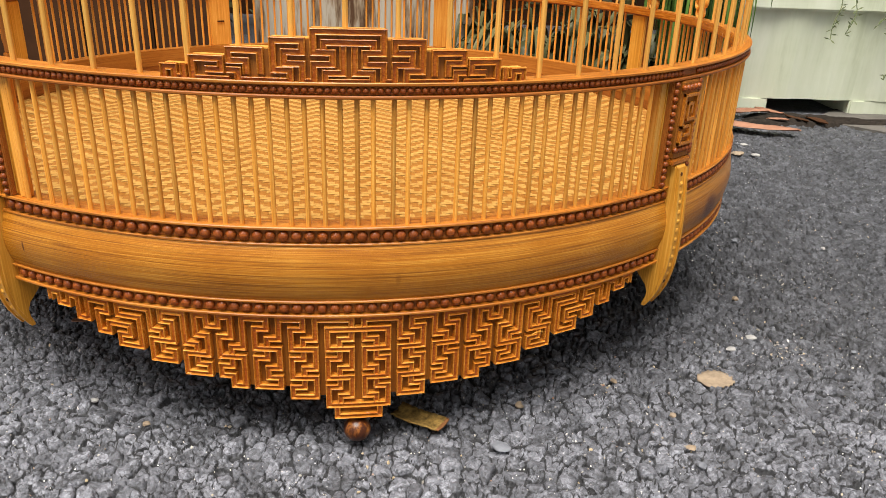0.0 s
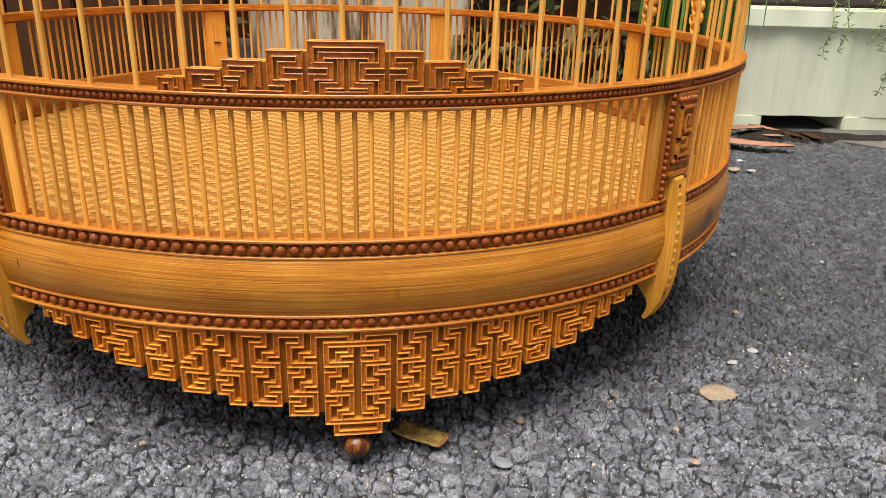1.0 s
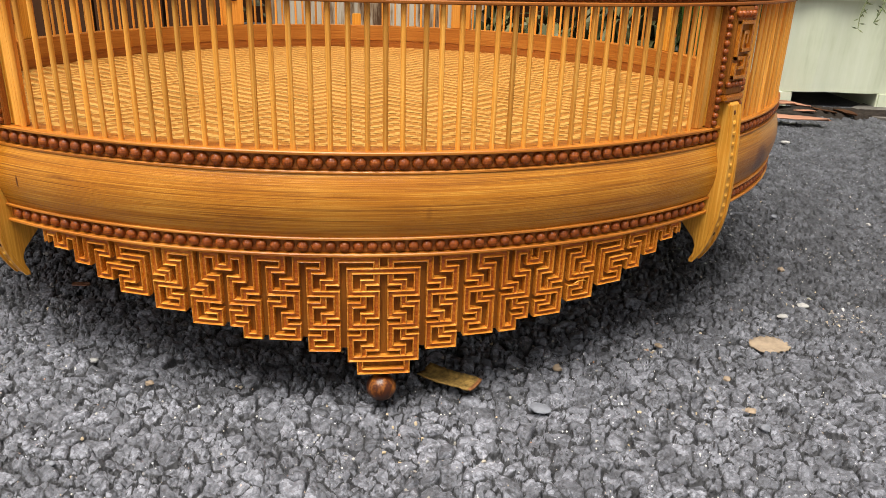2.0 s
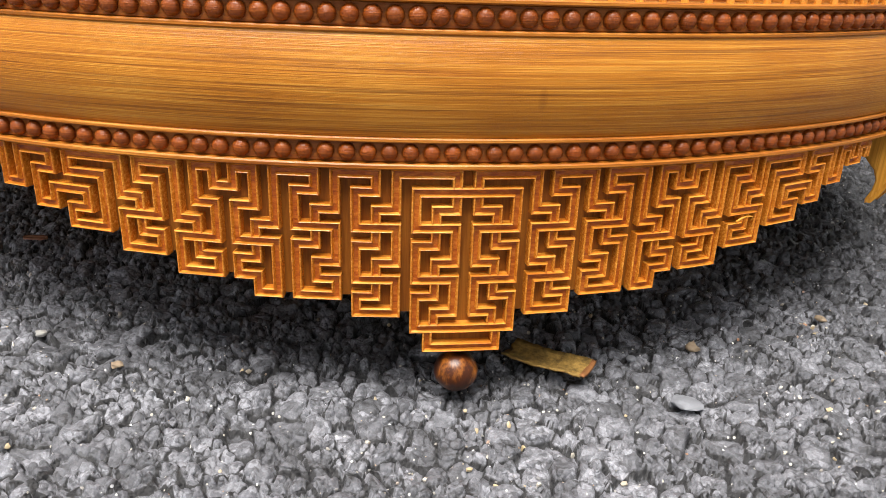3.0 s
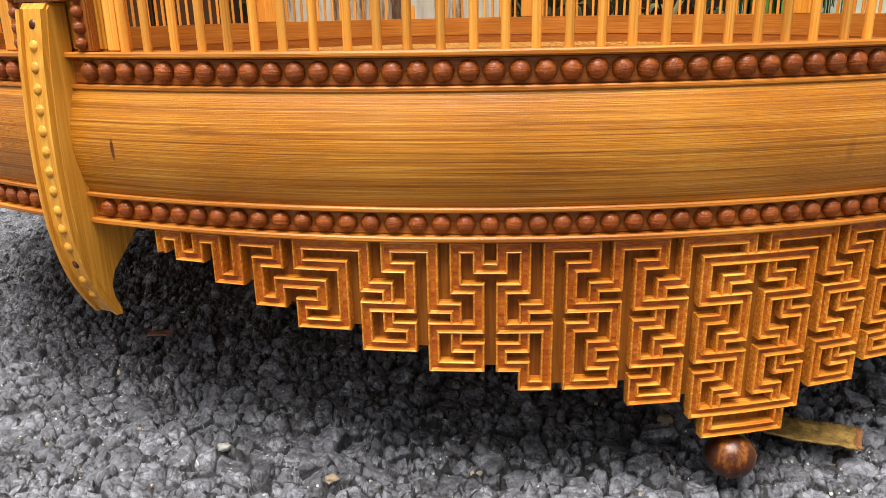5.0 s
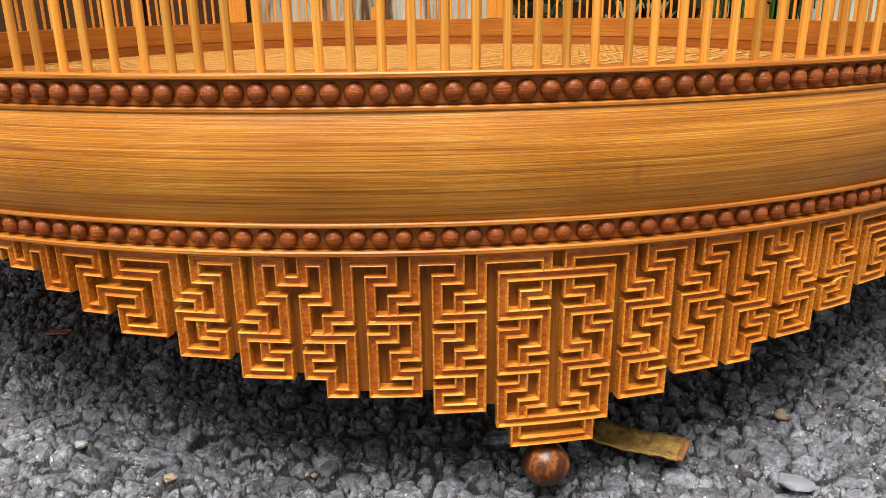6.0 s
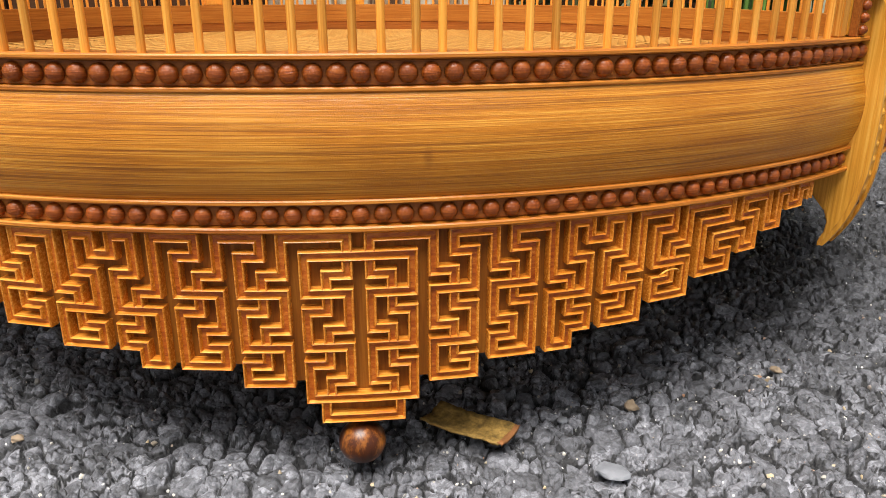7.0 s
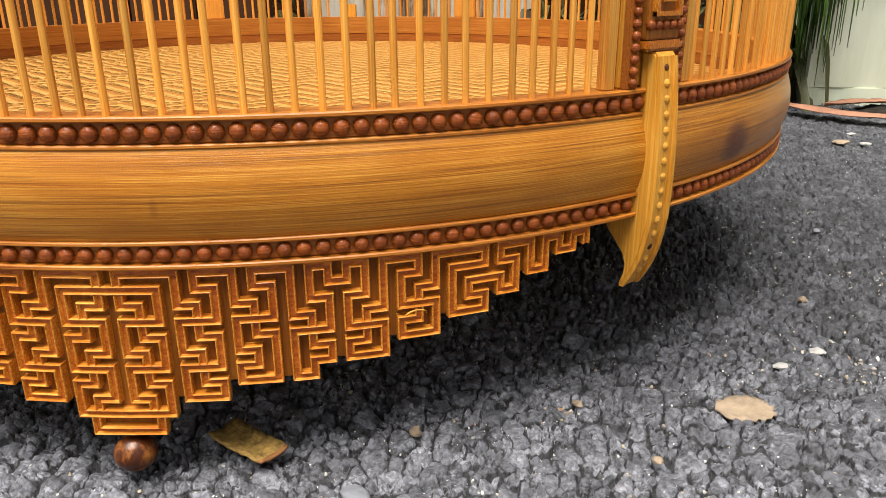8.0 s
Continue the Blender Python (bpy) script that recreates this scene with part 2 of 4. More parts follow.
def drip_stained():
    m, n, l, b = nodes_of("grey box with brown drips")
    v = straight_coords(n, l, 42.0, 42.0, 5.0, False)
    f = noise_tex(n, l, v, 1.0, 5, 0.7)
    cr = ramp(n, [(0.38, (0.10, 0.05, 0.025)), (0.45, (0.30, 0.21, 0.13)), (0.51, (0.45, 0.38, 0.29)), (0.7, (0.56, 0.50, 0.40))])
    l.new(f, cr.inputs[0])
    l.new(cr.outputs[0], b.inputs["Base Color"])
    b.inputs["Roughness"].default_value = 0.8
    b.inputs["Specular IOR Level"].default_value = 0.15
    return m


def gritty():
    """Grains of many stones: white, tan, grey and rusty, a colour to each."""
    m, n, l, b = nodes_of("pale mixed grit")
    geo = n.new("ShaderNodeNewGeometry")
    cr = ramp(n, [(0.0, (0.62, 0.60, 0.56)), (0.16, (0.44, 0.41, 0.34)), (0.42, (0.20, 0.20, 0.21)), (0.66, (0.46, 0.36, 0.21)), (0.86, (0.30, 0.29, 0.27)), (1.0, (0.36, 0.18, 0.09))])
    l.new(geo.outputs["Random Per Island"], cr.inputs[0])
    l.new(cr.outputs[0], b.inputs["Base Color"])
    b.inputs["Roughness"].default_value = 0.45
    return m


GRIT = gritty()
STAINED = drip_stained()
ASPHALT = asphalt()
PLANTER = stained_white()
GREEN = leafy("strap leaf green", (0.022, 0.027, 0.009), (0.11, 0.10, 0.035))
GRASS = leafy("drooping grass green", (0.010, 0.028, 0.006), (0.13, 0.24, 0.04))
VINE = leafy("trailing plant green", (0.10, 0.13, 0.05), (0.28, 0.32, 0.14))
SOILDARK = plain("dark soil", (0.020, 0.015, 0.011), 0.95, 0.6, 140, 0.8, 0.004)
BROWNBOARD = plain("dark brown boards", (0.050, 0.019, 0.006), 0.9, 0.45, 18, 0.2)
DRYLEAF = plain("dry yellow leaf", (0.24, 0.148, 0.040), 0.7, 0.85, 420, 0.9)
BROWNEND = plain("browned leaf end", (0.20, 0.085, 0.03), 0.7, 0.4, 300, 0.5)
TANLEAF = plain("tan leaf scrap", (0.27, 0.205, 0.14), 0.7, 0.35, 180, 0.5)
REDLEAF = plain("red brown fallen leaf", (0.29, 0.14, 0.085), 0.6, 0.3, 60, 0.3)
PALESTONE = plain("pale pebble", (0.34, 0.33, 0.31), 0.5, 0.2, 300, 0.3)
BLUESTONE = plain("grey stone chip", (0.165, 0.172, 0.19), 0.5, 0.25, 200, 0.3)
CONCRETE = plain("pale kerb concrete", (0.115, 0.105, 0.092), 0.8, 0.3, 40, 0.4, 0.003)


# ---- small mesh kit ----
def mesh_from(name, verts, faces, mat, smooth=False):
    me = bpy.data.meshes.new(name)
    me.from_pydata(verts, [], faces)
    me.materials.append(mat)
    if smooth:
        me.polygons.foreach_set("use_smooth", np.ones(len(me.polygons), bool))
    me.update()
    return me


def child(name, me, parent, label="", kind=""):
    ob = new(name, me)
    ob.parent = parent
    return tagged(ob, label=label, kind=kind)


def fixed_normals(me):
    bm = bmesh.new()
    bm.from_mesh(me)
    bmesh.ops.recalc_face_normals(bm, faces=bm.faces)
    bm.to_mesh(me)
    bm.free()
    return me


# ---- the cage: design units of 0.8 mm; angle 0 is its front, +x side positive ----
K = 0.0008
R = 309.9
CAGE_AT, CAGE_TURN = (-0.0623, 0.5345, 0.0), 9.29


def cyl(a, r, z):
    """Local place at a degrees from the front, r and z in design units."""
    return (K * r * math.sin(radians(a)), -K * r * math.cos(radians(a)), K * z)


def arc(s, r, z):
    return cyl(math.degrees(s / R), r, z)


def lathe(name, profile, mat, n=320, smooth=True, a0=0.0, a1=360.0):
    """Closed profile of (r, z) turned about the axis."""
    full = a1 - a0 >= 360
    steps = n if full else n + 1
    k = len(profile)
    verts = [cyl(a0 + (a1 - a0) * i / n, r, z) for i in range(steps) for r, z in profile]
    faces = []
    for i in range(n):
        j = (i + 1) % steps
        for q in range(k):
            p = (q + 1) % k
            faces.append((i * k + q, j * k + q, j * k + p, i * k + p))
    if not full:
        faces += [tuple(range(k))[::-1], tuple(n * k + q for q in range(k))]
    me = fixed_normals(mesh_from(name, verts, faces, mat, smooth))
    me.set_sharp_from_angle(angle=radians(35))
    return me


def sphere_mesh(name, r, mat, seg=14, rings=9, squash=1.0):
    bm = bmesh.new()
    bmesh.ops.create_uvsphere(bm, u_segments=seg, v_segments=rings, radius=r)
    for v in bm.verts:
        v.co.y *= squash
    for f in bm.faces:
        f.smooth = True
    me = bpy.data.meshes.new(name)
    bm.to_mesh(me)
    bm.free()
    me.materials.append(mat)
    return me


STAINS = [(46.8, 96.5, 2.6, 11.0, 2.4), (46.0, 97.0, 9.0, 14.0, 0.75), (-32.4, 99.0, 0.14, 3.6, 2.6), (-27.2, 104.8, 1.9, 1.2, 0.9), (3.6, 97.5, 0.3, 4.0, 0.6)]

cage = new("bird_cage")
cage.matrix_world = pose(*CAGE_AT, 0, 0, CAGE_TURN)
tagged(cage, "round varnished bamboo bird cage with carved fretwork standing on asphalt", "bird cage")


def strip(name, r0, r1, z0, z1, mat, label=""):
    e = min(0.5, (z1 - z0) * 0.25)
    prof = [(r0, z0), (r1 - e, z0), (r1, z0 + e), (r1, z1 - e), (r1 - e, z1), (r0, z1)]
    return child(name, lathe(name, prof, mat), cage, label)


def bulge(z0, z1, r, rise, n=12):
    return [(r + rise * math.sin(math.pi * i / n) ** 0.85, z0 + (z1 - z0) * i / n) for i in range(n + 1)]


def stain(mat, spots):
    """Dark soaked-in marks on the band: (degrees, height, half width in degrees, half height, strength), design units."""
    n, l = mat.node_tree.nodes, mat.node_tree.links
    b = n["Principled BSDF"]
    src = b.inputs["Base Color"].links[0].from_socket
    v, ang, z = ring_coords(n, l, 60.0, 240.0)
    rough_ = noise_tex(n, l, v, 1.0, 5, 0.7)
    for a, h, da, dh, force in spots:
        u = mathn(n, l, "MULTIPLY", mathn(n, l, "SUBTRACT", ang, radians(a)), 1 / radians(da))
        w = mathn(n, l, "MULTIPLY", mathn(n, l, "SUBTRACT", z, K * h), 1 / (K * dh))
        d = mathn(n, l, "ADD", mathn(n, l, "MULTIPLY", u, u), mathn(n, l, "MULTIPLY", w, w))
        inside = n.new("ShaderNodeClamp")
        l.new(mathn(n, l, "SUBTRACT", 1.0, d), inside.inputs[0])
        soak = mathn(n, l, "MULTIPLY", mathn(n, l, "MULTIPLY", inside.outputs[0], rough_), force)
        top = n.new("ShaderNodeClamp")
        l.new(soak, top.inputs[0])
        src = mixc(n, l, top.outputs[0], src, (0.12, 0.032, 0.006))
    l.new(src, b.inputs["Base Color"])


stain(BAND, STAINS)

# the wide bamboo band, closed to the inside
band = child("base_band", lathe("base_band", bulge(85.9, 114.4, R - 0.3, 3.4, 18) + [(R - 9, 114.4), (R - 9, 85.9)], BAND), cage, "golden bamboo band with long dark fibres")

strip("upper_strip", R - 9, R + 1.0, 122.7, 124.3, STRIP)
strip("lower_strip", R - 9, R + 0.3, 114.4, 115.8, STRIP)
strip("upper_strip", R - 9, R + 1.0, 84.4, 85.8, STRIP)
strip("lower_strip", R - 9, R + 1.0, 76.5, 78.1, STRIP)
strip("rim_strip", R - 9, R + 1.3, 190.4, 192.0, STRIP, "light bamboo strip on top of the rail")
strip("rim_strip", R - 9, R + 1.4, 184.6, 186.2, CHANNEL)


def bead_ring(z0, z1, count, r_bead, depth, near, offset=0.0, squash=0.88):
    """A dark moulding with a row of round beads; those near the front are single objects."""
    ch = strip("bead_moulding", R - 9, R - depth, z0, z1, CHANNEL, "dark moulding holding a row of beads")
    one = sphere_mesh("bead", K * r_bead, BEAD, squash=squash)
    zc = (z0 + z1) / 2
    rest = bmesh.new()
    for i in range(count):
        a = 360.0 * i / count + offset
        a = (a + 180) % 360 - 180
        if min(abs(abs(a) - q) for q in (36, 108, 180)) < 1.2 and abs(abs(a) - 36) < 1.2:
            continue
        at = Matrix.Translation(cyl(a, R - depth + r_bead * 0.12, zc)) @ Matrix.Rotation(radians(a), 4, "Z")
        if abs(a) < near:
            o = child("bead", one, ch)
            o.matrix_local = at @ Matrix.Rotation(random.uniform(-0.12, 0.12), 4, "Y")
        else:
            bmesh.ops.create_icosphere(rest, subdivisions=1, radius=K * r_bead, matrix=at)
    me = bpy.data.meshes.new("bead_row")
    rest.to_mesh(me)
    rest.free()
    me.materials.append(BEAD)
    child("bead_row", me, ch, "row of turned beads", "stuff")
    return ch


bead_ring(115.7, 122.8, 315, 2.74, 1.5, 78, 0.45)
bead_ring(78.0, 84.5, 316, 2.58, 1.5, 78, 0.2)
bead_ring(186.1, 190.5, 585, 1.6, 0.7, 74, 0.2)


# ---- fretwork: bars with a groove, laid out as turns on a square lattice ----
def turns(text):
    """'col,row moves': r l d u with steps; ends: T butts a bar, F is free, O stops at the middle."""
    ends, start, moves = text.split()
    x, y = (float(v) for v in start.split(","))
    pts, word = [(x, y)], ""
    for ch in moves + "!":
        if ch.isdigit() or ch == ".":
            word += ch
            continue
        if word:
            d = float(word)
            x, y = x + d * {"r": 1, "l": -1}.get(go, 0), y + d * {"d": 1, "u": -1}.get(go, 0)
            pts.append((x, y))
            word = ""
        go = ch
    return ends, pts


def sweep(verts, faces, pts, ends, w, r0, h, groove):
    """A bar of half width w along pts (s, z), standing h out of radius r0, wrapped round the cage."""
    pts = [Vector(p) for p in pts]
    for k, (i, j) in enumerate(((0, 1), (-1, -2))):
        d = (pts[i] - pts[j]).normalized()
        pts[i] = pts[i] + d * {"T": -w + 0.01, "F": w, "O": 0}[ends[k]]
    half = [(1.0, 0.0), (1.0, h - 0.5), (0.91, h - 0.14), (0.78, h), (0.66, h - 0.14), (0.42, h - groove)]
    prof = [(-w * o, up) for o, up in half] + [(w * o, up) for o, up in half[::-1]]
    base, k = len(verts), len(prof)
    for i, p in enumerate(pts):
        d0 = (p - pts[i - 1]).normalized() if i else (pts[1] - p).normalized()
        d1 = (pts[i + 1] - p).normalized() if i + 1 < len(pts) else d0
        n0, n1 = Vector((-d0.y, d0.x)), Vector((-d1.y, d1.x))
        m = n0 + n1 if (n0 - n1).length > 1e-4 else n0
        for o, up in prof:
            q = p + m * o
            verts.append(arc(q.x, r0 + up, q.y))
    for i in range(len(pts) - 1):
        for q in range(k - 1):
            a = base + i * k + q
            faces.append((a, a + 1, a + k + 1, a + k))
    e = base + (len(pts) - 1) * k
    faces.append(tuple(range(base, base + k))[::-1])
    faces.append(tuple(range(e, e + k)))


def fret_meshes(name, patterns, place, w, r0, h, groove, mat, floor_mat):
    """One mesh for each carved line and its mirror image."""
    out = []
    for text in patterns:
        ends, pts = turns(text)
        for side in (1, -1):
            verts, faces = [], []
            sweep(verts, faces, [(side * place(x, y)[0], place(x, y)[1]) for x, y in pts], ends, w, r0, h, groove)
            me = mesh_from(name, verts, faces, mat)
            me.materials.append(floor_mat)
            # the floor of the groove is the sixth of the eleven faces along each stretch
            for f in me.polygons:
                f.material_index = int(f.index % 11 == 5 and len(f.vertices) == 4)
            out.append(fixed_normals(me))
    return out


def stepped_board(name, steps, place, top, r0, r1, mat):
    """Backing board: mirrored columns (from, to, lower row), each a curved slab."""
    bm = bmesh.new()
    for c0, c1, row in steps:
        for side in (1, -1):
            n = max(1, round((c1 - c0) / 2))
            s0, s1 = place(c0, 0)[0], place(c1, 0)[0]
            if c0 == 0:
                s0 = 0
            for i in range(n):
                sa, sb = s0 + (s1 - s0) * i / n, s0 + (s1 - s0) * (i + 1) / n
                zl = place(0, row)[1]
                vs = [bm.verts.new(arc(side * s, r, z)) for s in (sa, sb) for r in (r0, r1) for z in (zl, top)]
                for f in ((0, 1, 3, 2), (4, 6, 7, 5), (0, 2, 6, 4), (1, 5, 7, 3), (2, 3, 7, 6), (0, 4, 5, 1)):
                    bm.faces.new([vs[q] for q in f])
    bmesh.ops.recalc_face_normals(bm, faces=bm.faces)
    me = bpy.data.meshes.new(name)
    bm.to_mesh(me)
    bm.free()
    me.materials.append(mat)
    return me


APRON = [
    "TT 1,2 u2r6d4r2d2",
    "OT 0,2 r5d4l4d4r2d2",
    "TT 1,2 d2r2d2",
    "TT 3,6 d2r2d4l4d4r2d2",
    "TO 3,12 d2r2d4l5",
    "TO 3.6,18 d2.4l3.6",
    "TT 9,12 u2l2u4r4u4l2u2r4d4r2d2",
    "TT 9,6 d2r2d4l4d4r4u2l2u2",
    "TT 15,6 d2r2d6l4u2r2u2l2u4r4u4l2u2r4d6r2d2",
    "TT 21,8 d2r2d2l2d2l2u6r4u4l2u4r2d2r2u2r2d4l2d4r4d4l4u2r2u2",
    "TT 27,8 u2r2u6r4d2l2d4r4d4l4u2r2u2",
    "TF 33,6 u2r2u4r6d2l4d6r4u2l2u2r4d2r2u4l2u2r4d4r2u4r2d2r2u2r2d1.3",
]
APRON_STEPS = [(0, 3.9, 20.6), (3.9, 5.3, 18.3), (5.3, 11.3, 16.3), (11.3, 21.3, 14.3), (21.3, 29.3, 12.3), (29.3, 35.3, 10.3), (35.3, 41.3, 8.3), (41.3, 45.3, 6.3), (45.3, 49.3, 4.3), (49.3, 53.3, 2.2), (53.3, 55.3, 0.4)]


def apron_place(col, row):
    return 3.02 * col + min(0.2, col), 76.3 - 2.805 * (row + 0.5)


# a thin fibre split from the fretwork
def splinter(s0, z0):
    verts, faces, n, m = [], [], 18, 6
    for i in range(n + 1):
        u = i / n
        t = 3.9 * u
        s_, z_ = s0 - 2.4 * math.cos(t) + 3.0 * u, z0 + 1.5 * math.sin(t) + 1.2 * u
        wide = 0.42 * (1 - 0.75 * u)
        for j in range(m):
            q = 2 * math.pi * j / m
            verts.append(arc(s_, R + 0.9 + 0.9 * math.sin(math.pi * u) + wide * math.cos(q), z_ + wide * math.sin(q)))
        if i:
            a = i * m
            faces += [(a - m + j, a - m + (j + 1) % m, a + (j + 1) % m, a + j) for j in range(m)]
    return fixed_normals(mesh_from("splinter", verts, faces, LEG, True))


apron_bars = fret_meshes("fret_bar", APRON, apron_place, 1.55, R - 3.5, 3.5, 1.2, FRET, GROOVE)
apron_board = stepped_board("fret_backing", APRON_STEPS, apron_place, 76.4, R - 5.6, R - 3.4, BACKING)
ball = sphere_mesh("ball_foot", K * 7.3, BALL, 32, 20)
for v in ball.vertices:
    v.co.z *= 0.92
for turn in (0, 144, 216):
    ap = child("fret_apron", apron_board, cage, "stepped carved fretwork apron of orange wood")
    ap.matrix_local = Matrix.Rotation(radians(turn), 4, "Z")
    for me in apron_bars:
        child("fret_bar", me, ap)
    if turn == 0:
        child("splinter", splinter(97.0, 54.6), ap, "pale split fibre curling off the fretwork")
    foot = child("ball_foot", ball, cage, "small dark brown polished wooden ball foot")
    foot.matrix_local = Matrix.Rotation(radians(turn), 4, "Z") @ Matrix.Translation(cyl(-0.17, R - 3.5, 7.6))

# crest on the rail
CREST = [
    "OF 0,0.5 r7.4d4.1l4.0d2.3r4.0d3.5r2.4u3.5r3.8u2.3l3.8u2.2r6.1d5.8l3.5d2.2r11.0u1.9r1.6",
    "OT 0,2.6 r5.2d2.0",
    "TO 1.2,2.6 d6.0r3.8d1.8l5.0",
    "FF 18.6,8.4 u3.9r6.6d2.1l3.6d1.9",
    "FF 29.6,8.5 l2.6u2.1r6.2d4.0l7.2",
    "FF 39.6,10.4 u2.0l2.4d2.0l2.0u2.0",
]
CREST_STEPS = [(0, 7.9, 0.1), (7.9, 16.4, 2.0), (16.4, 25.6, 4.1), (25.6, 33.7, 6.0), (33.7, 40.0, 8.0)]


def crest_place(col, row):
    return 2.03 * col, 214.3 - 2.14 * (row + 0.02)


def crest_board():
    bm = bmesh.new()
    for c0, c1, row in CREST_STEPS:
        for side in (1, -1):
            for i in range(4):
                sa, sb = (2.03 * (c0 + (c1 - c0) * q / 4) for q in (i, i + 1))
                zt = crest_place(0, row)[1] - 0.2
                vs = [bm.verts.new(arc(side * s, r, z)) for s in (sa, sb) for r in (R - 6.5, R - 1.2) for z in (191.2, zt)]
                for f in ((0, 1, 3, 2), (4, 6, 7, 5), (0, 2, 6, 4), (1, 5, 7, 3), (2, 3, 7, 6), (0, 4, 5, 1)):
                    bm.faces.new([vs[q] for q in f])
    bmesh.ops.recalc_face_normals(bm, faces=bm.faces)
    me = bpy.data.meshes.new("crest_board")
    bm.to_mesh(me)
    bm.free()
    me.materials.append(CARVEDBACK)
    return me


def crest_cap():
    """Strips a little proud of the board: its lit top edges painted golden."""
    bm = bmesh.new()
    for c0, c1, row in CREST_STEPS:
        for side in (1, -1):
            zt = crest_place(0, row)[1]
            for i in range(4):
                sa, sb = (2.03 * (c0 + (c1 - c0) * q / 4) for q in (i, i + 1))
                vs = [bm.verts.new(arc(side * s, r, z)) for s in (sa, sb) for r in (R - 7.2, R - 1.2) for z in (zt - 0.6, zt + 0.35)]
                for f in ((0, 1, 3, 2), (4, 6, 7, 5), (0, 2, 6, 4), (1, 5, 7, 3), (2, 3, 7, 6), (0, 4, 5, 1)):
                    bm.faces.new([vs[q] for q in f])
    bmesh.ops.recalc_face_normals(bm, faces=bm.faces)
    me = bpy.data.meshes.new("crest_cap")
    bm.to_mesh(me)
    bm.free()
    me.materials.append(WIRE)
    return me


crest = child("crest", crest_board(), cage, "stepped dark brown carved fretwork crest on the rail")
crest.matrix_local = Matrix.Rotation(radians(-0.5), 4, "Z")
child("crest_cap", crest_cap(), crest, "golden strips that paint the lit top edges of the stepped crest")
for me in fret_meshes("crest_bar", CREST, crest_place, 1.58, R - 1.2, 2.1, 0.95, CARVED, GROOVE):
    child("crest_bar", me, crest)

# ---- wires ----
def rod(name, r, z0, z1, mat, n=14):
    verts = [(K * r * math.cos(2 * math.pi * i / n), K * r * math.sin(2 * math.pi * i / n), K * z) for z in (z0, z1) for i in range(n)]
    faces = [(i, (i + 1) % n, n + (i + 1) % n, n + i) for i in range(n)] + [tuple(range(n))[::-1], tuple(range(n, 2 * n))]
    me = mesh_from(name, verts, faces, mat, True)
    me.set_sharp_from_angle(angle=radians(40))
    return me


low_wire = rod("wire", 1.17, 123.6, 186, WIRE)
high_wire = rod("tall_wire", 1.27, 190, 420, TALL_LIT)
for i in range(250):
    a = 1.44 * (i + 0.12)
    a = (a + 180) % 360 - 180
    if min(abs(abs(a) - q) for q in (36, 108, 180)) < 4.2:
        continue
    o = child("wire", low_wire, cage)
    o.matrix_local = Matrix.Translation(cyl(a + random.uniform(-0.05, 0.05), R - 2.2, 0)) @ Matrix.Rotation(random.uniform(0, 6), 4, "Z") @ Matrix.Rotation(random.uniform(-0.004, 0.004), 4, "X")
for i in range(84):
    a = 360 / 84 * i - 0.75
    a = (a + 180) % 360 - 180
    o = child("tall_wire", high_wire, cage)
    o.matrix_local = Matrix.Translation(cyl(a, R - 4.2, 0)) @ Matrix.Rotation(random.uniform(0, 6), 4, "Z")
strip("upper_hoop", R - 8.5, R - 2.5, 416, 421, STRIP, "bamboo hoop joining the tall wires")

child("inner_lining", lathe("inner_lining", [(R - 11, 108), (R - 9.02, 108), (R - 9.02, 124.2), (R - 11, 124.2)], LINING), cage, "plain bamboo lining round the floor")
child("inner_skirt", lathe("inner_skirt", [(R - 10.6, 96.3), (R - 9.02, 96.3), (R - 9.02, 107.9), (R - 10.6, 107.9)], CHANNEL), cage, "dark strip where the lining meets the mat")
child("inner_rail", lathe("inner_rail", [(R - 10.2, 186.0), (R - 9.02, 186.0), (R - 9.02, 191.0), (R - 10.2, 191.0)], CARVED), cage, "orange bamboo inner rail")

# ---- floor of the cage: woven mat on a board ----
child("floor_board", lathe("floor_board", [(0.01, 86), (R - 9, 86), (R - 9, 96.2), (0.01, 96.2)], BAND, 96), cage, "bamboo board under the mat")


def weave(parent, radius, z, pitch, width, rise):
    """Strips over and under in both directions, cut to a disc."""
    m = int(radius / pitch)
    for along in (0, 1):
        for i in range(-m, m + 1):
            c = i * pitch
            cnt = int(math.sqrt(max(0.0, radius * radius - c * c)) / pitch)
            if cnt < 2:
                continue
            verts, faces = [], []
            for j in range(-2 * cnt, 2 * cnt + 1):
                h = 0.0
                for q in (j // 2, (j + 1) // 2):
                    row_, col_ = (i, q) if along == 0 else (q, i)
                    over = (row_ + (col_ if (col_ // 5) % 2 else -col_)) % 4 < 2
                    h += (rise if over == (along == 0) else -rise) / 2
                for side in (-1, 1):
                    u, v = j * pitch / 2, c + side * width / 2
                    x, y = (u, v) if along == 0 else (v, u)
                    verts.append((K * x, K * y, K * (z + h)))
            for j in range(4 * cnt):
                a = 2 * j
                faces.append((a, a + 2, a + 3, a + 1) if along == 0 else (a, a + 1, a + 3, a + 2))
            child("mat_strip", mesh_from("mat_strip", verts, faces, MATDARK if along else MAT), parent)


mat_ob = child("woven_mat", lathe("woven_mat", [(0.01, 96.4), (R - 11.2, 96.4), (R - 11.2, 98.6), (0.01, 98.6)], MATDARK, 96), cage, "pale woven bamboo mat covering the floor")
weave(mat_ob, R - 11.5, 100.0, 4.2, 4.0, 0.22)

